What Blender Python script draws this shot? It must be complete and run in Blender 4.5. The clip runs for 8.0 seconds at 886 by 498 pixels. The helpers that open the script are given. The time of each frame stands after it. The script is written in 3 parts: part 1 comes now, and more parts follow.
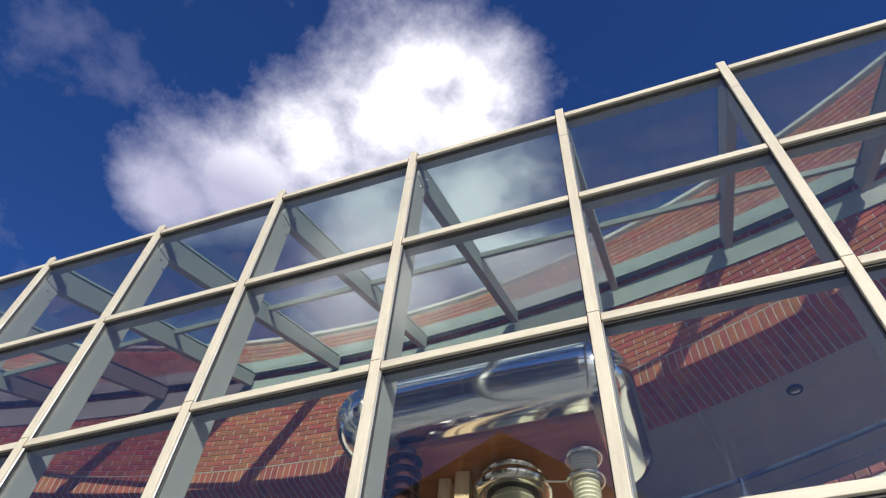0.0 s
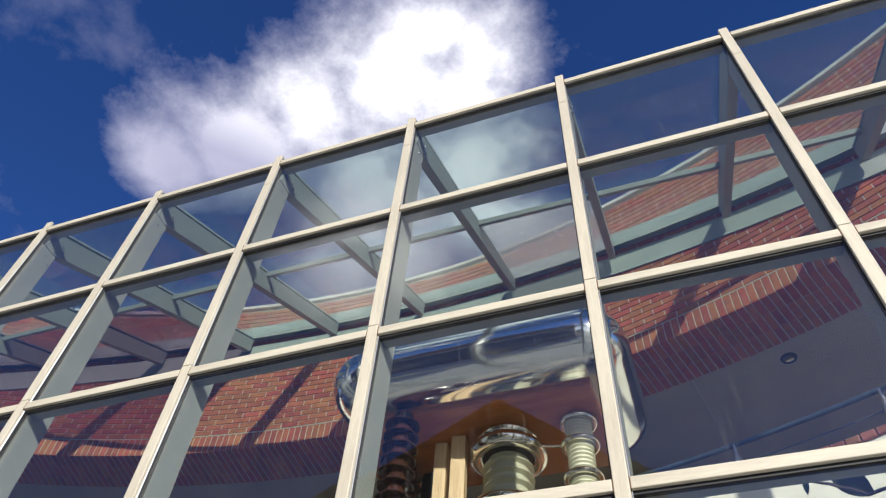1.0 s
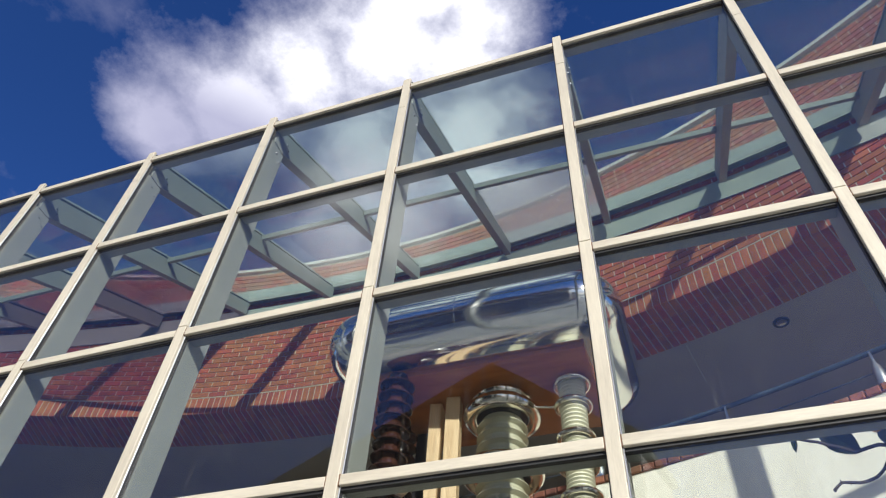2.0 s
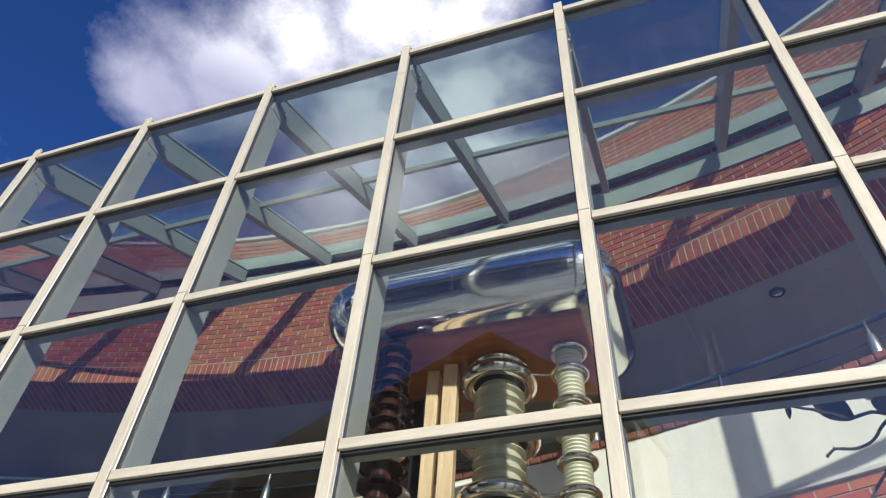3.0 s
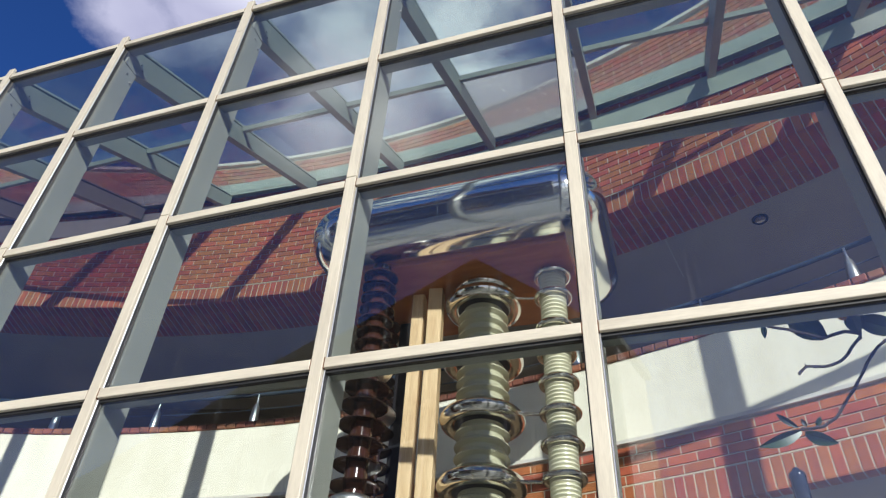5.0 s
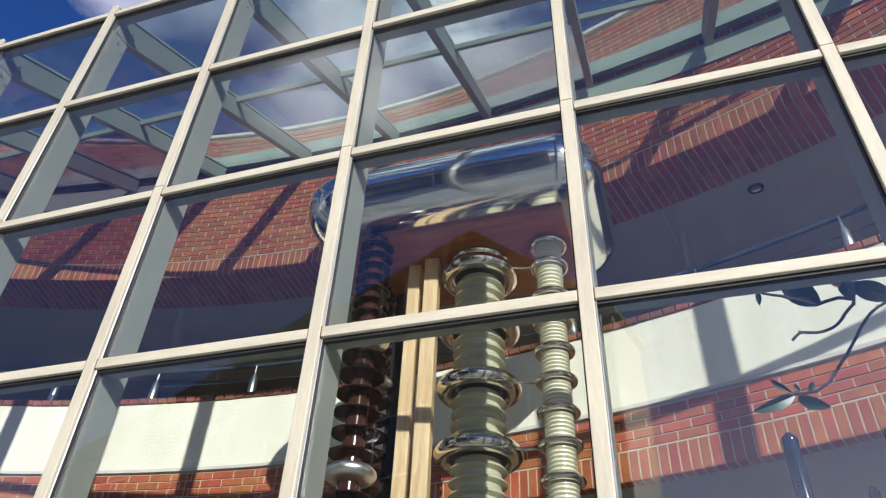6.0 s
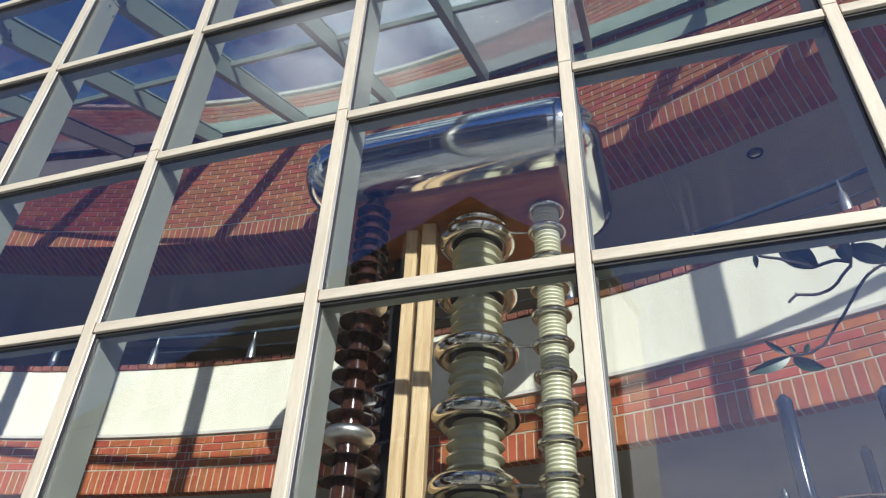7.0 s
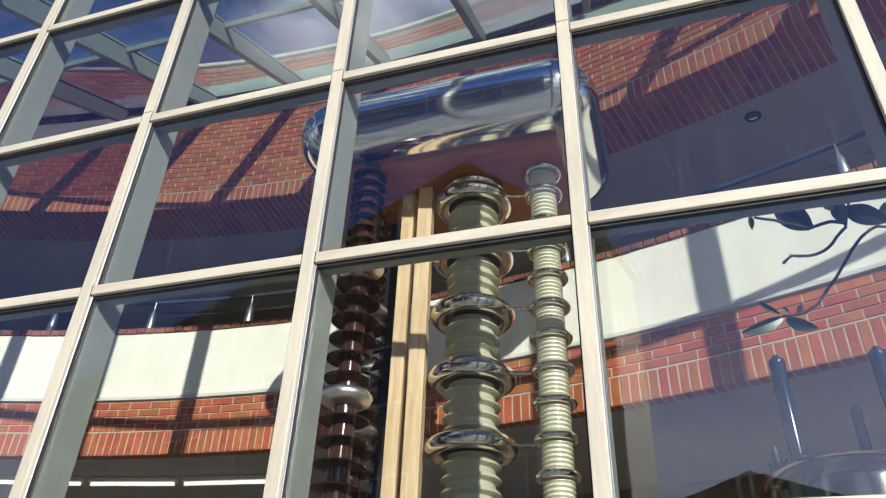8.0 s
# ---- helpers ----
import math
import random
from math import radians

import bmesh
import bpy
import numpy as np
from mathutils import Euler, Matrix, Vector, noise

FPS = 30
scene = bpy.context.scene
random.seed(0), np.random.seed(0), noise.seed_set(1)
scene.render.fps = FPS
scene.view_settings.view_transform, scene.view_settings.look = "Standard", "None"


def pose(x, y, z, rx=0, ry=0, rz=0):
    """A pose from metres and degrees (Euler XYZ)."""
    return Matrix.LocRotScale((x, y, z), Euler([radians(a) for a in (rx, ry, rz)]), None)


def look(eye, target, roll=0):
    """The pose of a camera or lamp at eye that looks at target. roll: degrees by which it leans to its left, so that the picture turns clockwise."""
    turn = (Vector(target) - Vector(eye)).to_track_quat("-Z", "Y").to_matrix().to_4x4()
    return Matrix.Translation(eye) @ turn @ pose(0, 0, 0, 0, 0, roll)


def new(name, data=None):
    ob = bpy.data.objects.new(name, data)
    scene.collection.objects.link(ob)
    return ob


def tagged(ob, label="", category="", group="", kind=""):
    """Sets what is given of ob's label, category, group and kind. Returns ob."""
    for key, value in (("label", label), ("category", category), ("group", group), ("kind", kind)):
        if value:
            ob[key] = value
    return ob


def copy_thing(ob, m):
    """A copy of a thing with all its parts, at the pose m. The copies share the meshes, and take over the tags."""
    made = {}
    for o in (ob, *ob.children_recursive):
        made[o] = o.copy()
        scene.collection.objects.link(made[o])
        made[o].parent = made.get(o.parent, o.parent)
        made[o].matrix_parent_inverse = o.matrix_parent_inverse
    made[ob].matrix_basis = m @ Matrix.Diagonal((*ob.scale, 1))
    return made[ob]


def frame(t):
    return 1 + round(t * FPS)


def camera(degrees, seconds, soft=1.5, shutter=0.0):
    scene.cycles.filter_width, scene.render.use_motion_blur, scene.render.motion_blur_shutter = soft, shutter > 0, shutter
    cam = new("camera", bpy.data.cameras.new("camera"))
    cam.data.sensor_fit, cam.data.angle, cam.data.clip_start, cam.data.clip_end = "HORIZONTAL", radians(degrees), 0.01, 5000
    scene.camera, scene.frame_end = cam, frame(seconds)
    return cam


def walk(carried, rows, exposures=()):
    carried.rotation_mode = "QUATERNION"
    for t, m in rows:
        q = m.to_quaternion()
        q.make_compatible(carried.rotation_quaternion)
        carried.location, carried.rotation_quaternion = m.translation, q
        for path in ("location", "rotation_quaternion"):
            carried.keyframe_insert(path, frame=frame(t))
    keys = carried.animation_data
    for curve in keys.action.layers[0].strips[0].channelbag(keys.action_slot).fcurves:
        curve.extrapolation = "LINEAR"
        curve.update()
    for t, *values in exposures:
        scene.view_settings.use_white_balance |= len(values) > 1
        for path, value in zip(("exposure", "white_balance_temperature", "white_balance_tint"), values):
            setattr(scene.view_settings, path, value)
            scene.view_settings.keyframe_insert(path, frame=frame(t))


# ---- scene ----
cam = camera(62.9, 8.0, soft=1.2)
PATH = [
    (0, (0.249, -2.535, 1.495), (-0.232, -1.45, 3.105), 5.3),
    (0.5, (0.245, -2.535, 1.494), (-0.243, -1.419, 3.08), 5.1),
    (1, (0.25, -2.527, 1.49), (-0.247, -1.374, 3.047), 5.2),
    (1.5, (0.251, -2.514, 1.482), (-0.251, -1.32, 3.007), 5.0),
    (3, (0.238, -2.504, 1.472), (-0.278, -1.216, 2.912), 4.6),
    (3.5, (0.242, -2.495, 1.467), (-0.278, -1.162, 2.865), 4.6),
    (4, (0.24, -2.488, 1.462), (-0.277, -1.11, 2.815), 3.8),
    (4.5, (0.243, -2.484, 1.457), (-0.274, -1.078, 2.782), 3.7),
    (6, (0.239, -2.472, 1.441), (-0.279, -0.991, 2.682), 2.8),
    (6.5, (0.236, -2.466, 1.437), (-0.289, -0.96, 2.643), 2.7),
    (7, (0.239, -2.453, 1.433), (-0.288, -0.919, 2.602), 2.5),
    (7.5, (0.243, -2.448, 1.426), (-0.287, -0.885, 2.556), 2.4),
    (8, (0.239, -2.446, 1.417), (-0.293, -0.857, 2.509), 2.2),
]
walk(cam, [(t, look(eye, target, roll)) for t, eye, target, roll in PATH], exposures=[(0, 0.16, 6300, 9), (4, 0.11, 6100, 9), (8, 0.17, 6100, 9)])

# ---------------------------------------------------------------- light
SUN_WAY = Vector((-0.60, 1.0, -0.445)).normalized()      # the way the sunlight travels
SUN_EL = math.asin(-SUN_WAY.z)
SUN_AZ = math.atan2(-SUN_WAY.x, -SUN_WAY.y)


def node(tree, kind, **sets):
    n = tree.nodes.new(kind)
    for key, value in sets.items():
        if key in n.inputs:
            n.inputs[key].default_value = value
    return n


def math_node(tree, op, a, b=None, c=None, clamp=False):
    n = tree.nodes.new("ShaderNodeMath")
    n.operation, n.use_clamp = op, clamp
    for i, v in enumerate((a, b, c)):
        if v is None:
            continue
        if isinstance(v, (int, float)):
            n.inputs[i].default_value = v
        else:
            tree.links.new(v, n.inputs[i])
    return n.outputs[0]


def ramp(tree, fac, stops):
    n = tree.nodes.new("ShaderNodeValToRGB")
    while len(n.color_ramp.elements) < len(stops):
        n.color_ramp.elements.new(0.5)
    for e, (p, c) in zip(n.color_ramp.elements, stops):
        e.position, e.color = p, (*c, 1) if len(c) == 3 else c
    tree.links.new(fac, n.inputs[0])
    return n.outputs[0]


def mix(tree, fac, a, b, blend="MIX"):
    n = tree.nodes.new("ShaderNodeMix")
    n.data_type, n.blend_type = "RGBA", blend
    for i, v in ((0, fac), (6, a), (7, b)):
        if isinstance(v, (int, float)):
            n.inputs[i].default_value = v
        elif isinstance(v, tuple):
            n.inputs[i].default_value = (*v, 1)
        else:
            tree.links.new(v, n.inputs[i])
    return n.outputs[2]


def build_world():
    w = bpy.data.worlds.new("sky")
    scene.world = w
    w.use_nodes = True
    tr = w.node_tree
    tr.nodes.clear()
    sky = tr.nodes.new("ShaderNodeTexSky")
    sky.sky_type, sky.sun_disc = "NISHITA", False
    sky.sun_elevation, sky.sun_rotation = SUN_EL, SUN_AZ
    sky.air_density, sky.dust_density, sky.ozone_density = 1.0, 0.4, 4.0
    hue = node(tr, "ShaderNodeHueSaturation", Saturation=SKY_SAT, Value=SKY_VALUE)
    deep = mix(tr, 1.0, sky.outputs[0], SKY_TINT, "MULTIPLY")
    tr.links.new(deep, hue.inputs["Color"])
    # clouds lie on a flat layer overhead
    geo = tr.nodes.new("ShaderNodeTexCoord")
    sep = tr.nodes.new("ShaderNodeSeparateXYZ")
    tr.links.new(geo.outputs["Generated"], sep.inputs[0])
    up = math_node(tr, "MAXIMUM", sep.outputs[2], 0.06)
    u = math_node(tr, "DIVIDE", sep.outputs[0], up)
    v = math_node(tr, "DIVIDE", sep.outputs[1], up)
    flat = tr.nodes.new("ShaderNodeCombineXYZ")
    tr.links.new(u, flat.inputs[0])
    tr.links.new(v, flat.inputs[1])

    def noise_tex(scale, detail, rough, shift=0.0):
        m = tr.nodes.new("ShaderNodeMapping")
        m.inputs[1].default_value = (shift, shift * 0.7, shift * 0.3)
        tr.links.new(flat.outputs[0], m.inputs[0])
        n = node(tr, "ShaderNodeTexNoise", Scale=scale, Detail=detail, Roughness=rough)
        tr.links.new(m.outputs[0], n.inputs["Vector"])
        return n.outputs[0]

    edge = noise_tex(4.6, 9.0, 0.62, 3.1)
    broad = noise_tex(1.3, 6.0, 0.6, 11.4)
    soft = noise_tex(3.2, 6.0, 0.55, 23.0)
    # one large cumulus: union of round lobes (u, v, radius)
    inside = None
    for cu, cv, r in CLOUD_LOBES:
        du = math_node(tr, "SUBTRACT", u, cu)
        dv = math_node(tr, "SUBTRACT", v, cv)
        d = math_node(tr, "SQRT", math_node(tr, "ADD", math_node(tr, "MULTIPLY", du, du), math_node(tr, "MULTIPLY", dv, dv)))
        lobe = math_node(tr, "SUBTRACT", 1.0, math_node(tr, "DIVIDE", d, r))
        inside = lobe if inside is None else math_node(tr, "MAXIMUM", inside, lobe)
    curls = noise_tex(15.0, 8.0, 0.62, 7.7)
    ragged = math_node(tr, "ADD", math_node(tr, "MULTIPLY", math_node(tr, "SUBTRACT", edge, 0.5), 1.8), math_node(tr, "MULTIPLY", math_node(tr, "SUBTRACT", curls, 0.5), 0.5))
    body = math_node(tr, "ADD", inside, ragged)
    big = math_node(tr, "MULTIPLY_ADD", body, 1.2, 0.14, clamp=True)
    # thin scattered wisps everywhere else
    wisps = math_node(tr, "ADD", math_node(tr, "MULTIPLY", broad, 0.75), math_node(tr, "MULTIPLY", edge, 0.45))
    wisps = math_node(tr, "MULTIPLY", math_node(tr, "MULTIPLY_ADD", wisps, 5.0, -3.25, clamp=True), 0.45)
    low = math_node(tr, "MULTIPLY", math_node(tr, "MULTIPLY_ADD", v, -0.7, -1.2, clamp=True), math_node(tr, "MULTIPLY_ADD", broad, 1.3, -0.05, clamp=True))
    cover = math_node(tr, "MAXIMUM", big, wisps)
    core = math_node(tr, "MULTIPLY_ADD", body, 1.25, -0.05, clamp=True)
    sunlit = math_node(tr, "ADD", math_node(tr, "MULTIPLY_ADD", u, 4.2, 2.0), math_node(tr, "MULTIPLY_ADD", v, -4.0, 2.3), clamp=True)
    core = math_node(tr, "MULTIPLY", core, sunlit)
    shade = math_node(tr, "MULTIPLY_ADD", soft, 1.6, -0.3, clamp=True)
    tone = mix(tr, math_node(tr, "MULTIPLY_ADD", core, 1.1, math_node(tr, "MULTIPLY", shade, 0.4), clamp=True), CLOUD_DIM, CLOUD_LIT)
    colour = mix(tr, cover, hue.outputs[0], tone)
    # bright low cloud on the sun's side of the sky
    colour = mix(tr, math_node(tr, "MULTIPLY", low, 0.95), colour, HAZE)
    bg = node(tr, "ShaderNodeBackground", Strength=SKY_STRENGTH)
    tr.links.new(colour, bg.inputs[0])
    out = tr.nodes.new("ShaderNodeOutputWorld")
    tr.links.new(bg.outputs[0], out.inputs[0])


SKY_STRENGTH, SKY_SAT, SKY_VALUE = 0.09, 1.10, 0.86
SKY_TINT = (0.95, 0.95, 1.38)
CLOUD_DIM, CLOUD_LIT = (4.1, 4.0, 5.9), (12.4, 12.0, 12.7)
HAZE = (13.0, 12.4, 13.2)
CLOUD_LOBES = [(-0.29, 0.43, 0.21), (-0.20, 0.47, 0.12), (-0.42, 0.41, 0.16), (-0.56, 0.44, 0.16), (-0.70, 0.43, 0.12), (-0.42, 0.74, 0.15), (-0.22, 0.72, 0.13), (-0.22, 0.59, 0.15), (-0.40, 0.60, 0.15), (-0.15, 0.41, 0.11), (-0.20, 0.36, 0.11)]
# clouds overhead and behind the camera, seen only as reflections
CLOUD_LOBES += [(-0.15, -0.05, 0.22), (-0.32, -0.33, 0.16), (0.02, -0.30, 0.14), (-0.36, -0.76, 0.12), (-0.53, -0.74, 0.12), (-0.45, -0.64, 0.10)]
build_world()
lamp = bpy.data.lights.new("sun", "SUN")
lamp.energy, lamp.angle, lamp.color = 5.0, radians(0.53), (1.0, 0.955, 0.87)
sun = new("sun", lamp)
sun.matrix_world = look((6, -12, 12), Vector((6, -12, 12)) + SUN_WAY)

# ---------------------------------------------------------------- materials


def surface(name, light, dark, scale=6.0, rough=0.6, metal=0.0, bump=0.15, grain=60.0, stretch=(1, 1, 1), pieces=0.0, spec=0.5, rough_spread=0.15, islands=0.0):
    """A painted, stony or metal surface: broad stains, fine grain, relief, and a shade of its own for each piece."""
    m = bpy.data.materials.new(name)
    m.use_nodes = True
    tr = m.node_tree
    p = tr.nodes["Principled BSDF"]
    tc = tr.nodes.new("ShaderNodeTexCoord")
    mp = tr.nodes.new("ShaderNodeMapping")
    mp.inputs[3].default_value = stretch
    tr.links.new(tc.outputs["Object"], mp.inputs[0])
    info = tr.nodes.new("ShaderNodeObjectInfo")
    if pieces:
        tr.links.new(math_node(tr, "MULTIPLY", info.outputs["Random"], 37.0), mp.inputs[1])
    broad = node(tr, "ShaderNodeTexNoise", Scale=scale, Detail=6.0, Roughness=0.6)
    fine = node(tr, "ShaderNodeTexNoise", Scale=grain, Detail=4.0, Roughness=0.65)
    for n in (broad, fine):
        tr.links.new(mp.outputs[0], n.inputs["Vector"])
    both = math_node(tr, "ADD", math_node(tr, "MULTIPLY", broad.outputs[0], 0.65), math_node(tr, "MULTIPLY", fine.outputs[0], 0.35))
    colour = ramp(tr, both, [(0.32, dark), (0.62, light)])
    if pieces or islands:
        if pieces:
            r = info.outputs["Random"]
        else:
            r = tr.nodes.new("ShaderNodeNewGeometry").outputs["Random Per Island"]
        amount = pieces or islands
        hs = node(tr, "ShaderNodeHueSaturation")
        tr.links.new(math_node(tr, "MULTIPLY_ADD", r, amount, 1.0 - amount / 2), hs.inputs["Value"])
        tr.links.new(math_node(tr, "MULTIPLY_ADD", math_node(tr, "FRACT", math_node(tr, "MULTIPLY", r, 7.3)), 0.03, 0.485), hs.inputs["Hue"])
        tr.links.new(colour, hs.inputs["Color"])
        colour = hs.outputs[0]
    tr.links.new(colour, p.inputs["Base Color"])
    tr.links.new(math_node(tr, "MULTIPLY_ADD", both, rough_spread, rough - rough_spread / 2, clamp=True), p.inputs["Roughness"])
    p.inputs["Metallic"].default_value = metal
    p.inputs["Specular IOR Level"].default_value = spec
    if bump:
        b = node(tr, "ShaderNodeBump", Strength=bump, Distance=0.004)
        tr.links.new(both, b.inputs["Height"])
        tr.links.new(b.outputs[0], p.inputs["Normal"])
    return m


def glass_material(name, tint, dirt=0.05, ior=1.5, film=0.0025):
    """Thin window glass: clear, tinted, mirror-like at a slant, with a film of dust and dry runs of rain."""
    m = bpy.data.materials.new(name)
    m.use_nodes = True
    tr = m.node_tree
    tr.nodes.clear()
    out = tr.nodes.new("ShaderNodeOutputMaterial")
    clear = node(tr, "ShaderNodeBsdfTransparent", Color=(*tint, 1))
    gloss = node(tr, "ShaderNodeBsdfGlossy", Roughness=0.0, Color=(0.95, 0.97, 1.0, 1))
    slant = node(tr, "ShaderNodeLayerWeight", Blend=0.5)
    schlick = math_node(tr, "MULTIPLY_ADD", math_node(tr, "POWER", slant.outputs["Facing"], 5.0), 0.95, ((ior - 1) / (ior + 1)) ** 2)
    tc = tr.nodes.new("ShaderNodeTexCoord")
    wave = node(tr, "ShaderNodeTexNoise", Scale=1.7, Detail=2.0)
    tr.links.new(tc.outputs["Object"], wave.inputs["Vector"])
    b = node(tr, "ShaderNodeBump", Strength=0.03, Distance=0.02)
    tr.links.new(wave.outputs[0], b.inputs["Height"])
    tr.links.new(b.outputs[0], gloss.inputs["Normal"])
    pane = tr.nodes.new("ShaderNodeMixShader")
    tr.links.new(schlick, pane.inputs[0])
    tr.links.new(clear.outputs[0], pane.inputs[1])
    tr.links.new(gloss.outputs[0], pane.inputs[2])
    mp = tr.nodes.new("ShaderNodeMapping")
    mp.inputs[3].default_value = (26.0, 26.0, 1.1)
    tr.links.new(tc.outputs["Object"], mp.inputs[0])
    runs = node(tr, "ShaderNodeTexNoise", Scale=1.0, Detail=3.0, Roughness=0.6)
    tr.links.new(mp.outputs[0], runs.inputs["Vector"])
    cloud = node(tr, "ShaderNodeTexNoise", Scale=2.3, Detail=4.0)
    tr.links.new(tc.outputs["Object"], cloud.inputs["Vector"])
    mask = math_node(tr, "MULTIPLY", math_node(tr, "MULTIPLY_ADD", runs.outputs[0], 6.0, -3.5, clamp=True), math_node(tr, "MULTIPLY_ADD", cloud.outputs[0], 4.0, -1.9, clamp=True))
    mask = math_node(tr, "MULTIPLY_ADD", mask, dirt * 2.2, film)
    dust = node(tr, "ShaderNodeBsdfDiffuse", Color=(0.75, 0.75, 0.72, 1))
    glow = node(tr, "ShaderNodeBsdfTranslucent", Color=(0.75, 0.75, 0.73, 1))
    layer = node(tr, "ShaderNodeMixShader", Fac=0.5)
    tr.links.new(dust.outputs[0], layer.inputs[1])
    tr.links.new(glow.outputs[0], layer.inputs[2])
    both = tr.nodes.new("ShaderNodeMixShader")
    tr.links.new(mask, both.inputs[0])
    tr.links.new(pane.outputs[0], both.inputs[1])
    tr.links.new(layer.outputs[0], both.inputs[2])
    tr.links.new(both.outputs[0], out.inputs[0])
    return m


BRICK = surface("brick_red", (0.44, 0.125, 0.045), (0.27, 0.068, 0.027), 9.0, 0.85, bump=0.5, grain=140.0, pieces=0.35)
BRICK_FAR = surface("brick_red_far", (0.44, 0.125, 0.045), (0.27, 0.068, 0.027), 9.0, 0.85, bump=0.5, grain=140.0, islands=0.35)
MORTAR = surface("mortar", (0.58, 0.50, 0.37), (0.42, 0.36, 0.26), 12.0, 0.9, bump=0.5, grain=180.0)
STUCCO = surface("cream_render", (0.88, 0.862, 0.73), (0.73, 0.70, 0.56), 1.5, 0.85, bump=0.25, grain=24.0, stretch=(2.2, 2.2, 0.7))
SOFFIT = surface("soffit_plaster", (0.50, 0.46, 0.40), (0.41, 0.375, 0.33), 1.6, 0.85, bump=0.2, grain=70.0)
CAP = surface("cap_cream_upright", (0.61, 0.55, 0.42), (0.43, 0.38, 0.29), 1.6, 0.45, bump=0.3, grain=16.0, stretch=(7, 7, 0.8), spec=0.4)
CAP_RAIL = surface("cap_cream_level", (0.61, 0.55, 0.42), (0.43, 0.38, 0.29), 1.6, 0.45, bump=0.3, grain=16.0, stretch=(0.8, 7, 7), spec=0.4)
FRAME = surface("frame_green_grey", (0.315, 0.332, 0.292), (0.258, 0.275, 0.242), 3.0, 0.5, bump=0.08, grain=60.0)
GASKET = surface("rubber_gasket", (0.022, 0.022, 0.024), (0.014, 0.014, 0.016), 20.0, 0.6, bump=0.1)
ALU = surface("bare_aluminium", (0.50, 0.50, 0.50), (0.36, 0.36, 0.37), 10.0, 0.45, 1.0, bump=0.06, grain=90.0, stretch=(1, 1, 0.1))
LEDGER = surface("ledger_green_paint", (0.385, 0.41, 0.355), (0.29, 0.315, 0.27), 2.5, 0.6, bump=0.12, grain=50.0)
COPING = surface("pale_coping", (0.66, 0.64, 0.58), (0.52, 0.50, 0.45), 5.0, 0.7, bump=0.2)
POLISHED = surface("polished_aluminium", (0.88, 0.87, 0.80), (0.76, 0.75, 0.69), 2.6, 0.105, 1.0, bump=0.45, grain=16.0, stretch=(0.22, 2.0, 2.0), rough_spread=0.08)
CHROME = surface("chrome", (0.80, 0.76, 0.67), (0.66, 0.62, 0.54), 8.0, 0.13, 1.0, bump=0.01, rough_spread=0.06)
SATIN = surface("satin_aluminium", (0.82, 0.81, 0.77), (0.74, 0.73, 0.69), 8.0, 0.35, 1.0, bump=0.03)
PORCELAIN = surface("brown_glazed_porcelain", (0.058, 0.021, 0.012), (0.030, 0.012, 0.008), 6.0, 0.10, bump=0.02, spec=0.7, rough_spread=0.06)
PALE = surface("pale_glazed_porcelain", (0.50, 0.49, 0.35), (0.41, 0.40, 0.28), 5.0, 0.25, bump=0.03, spec=0.6, rough_spread=0.1)
IVORY = surface("ivory_ribbed_ceramic", (0.73, 0.715, 0.55), (0.62, 0.61, 0.46), 5.0, 0.25, bump=0.03, spec=0.6, rough_spread=0.1)
PINE = surface("pine_timber", (0.76, 0.58, 0.34), (0.46, 0.29, 0.13), 2.4, 0.6, bump=0.2, grain=18.0, stretch=(9, 9, 0.7))
BOARD = surface("varnished_board", (0.50, 0.17, 0.036), (0.27, 0.085, 0.02), 2.2, 0.32, bump=0.08, grain=16.0, stretch=(0.9, 7, 7))
DARK = surface("dark_enamel", (0.020, 0.018, 0.022), (0.012, 0.011, 0.014), 6.0, 0.4, bump=0.05)
PANEL = surface("brown_panelling", (0.20, 0.145, 0.085), (0.13, 0.09, 0.05), 2.0, 0.7, bump=0.15, stretch=(1, 1, 6))
GROUND = surface("paving", (0.48, 0.465, 0.43), (0.36, 0.35, 0.32), 1.2, 0.9, bump=0.3, grain=40.0)
FLOOR = surface("terrazzo", (0.15, 0.14, 0.125), (0.10, 0.095, 0.085), 3.0, 0.5, bump=0.05, grain=120.0)
STEEL = surface("blue_grey_steel_pipe", (0.13, 0.16, 0.22), (0.08, 0.10, 0.14), 6.0, 0.48, 0.6, bump=0.03)
BUSHING = surface("dark_blue_glazed_bushing", (0.016, 0.026, 0.055), (0.010, 0.016, 0.035), 6.0, 0.16, bump=0.02, spec=0.6, rough_spread=0.05)
YELLOW = surface("yellowed_leaf", (0.52, 0.27, 0.035), (0.36, 0.15, 0.02), 20.0, 0.5, bump=0.2)
TUBE = surface("lamp_tube", (0.9, 0.9, 0.85), (0.85, 0.85, 0.8), 4.0, 0.4, bump=0.0)
TUBE.node_tree.nodes["Principled BSDF"].inputs["Emission Color"].default_value = (1.0, 0.96, 0.84, 1)
TUBE.node_tree.nodes["Principled BSDF"].inputs["Emission Strength"].default_value = 1.15
LEAF = surface("leathery_leaf", (0.028, 0.060, 0.026), (0.014, 0.032, 0.014), 18.0, 0.35, bump=0.2, pieces=0.5)
BARK = surface("dry_twig", (0.05, 0.036, 0.034), (0.022, 0.016, 0.016), 40.0, 0.8, bump=0.6)
DOME = surface("dull_polished_steel", (0.20, 0.205, 0.165), (0.09, 0.095, 0.07), 3.0, 0.13, 1.0, bump=0.25, grain=9.0, stretch=(3.0, 3.0, 0.4))
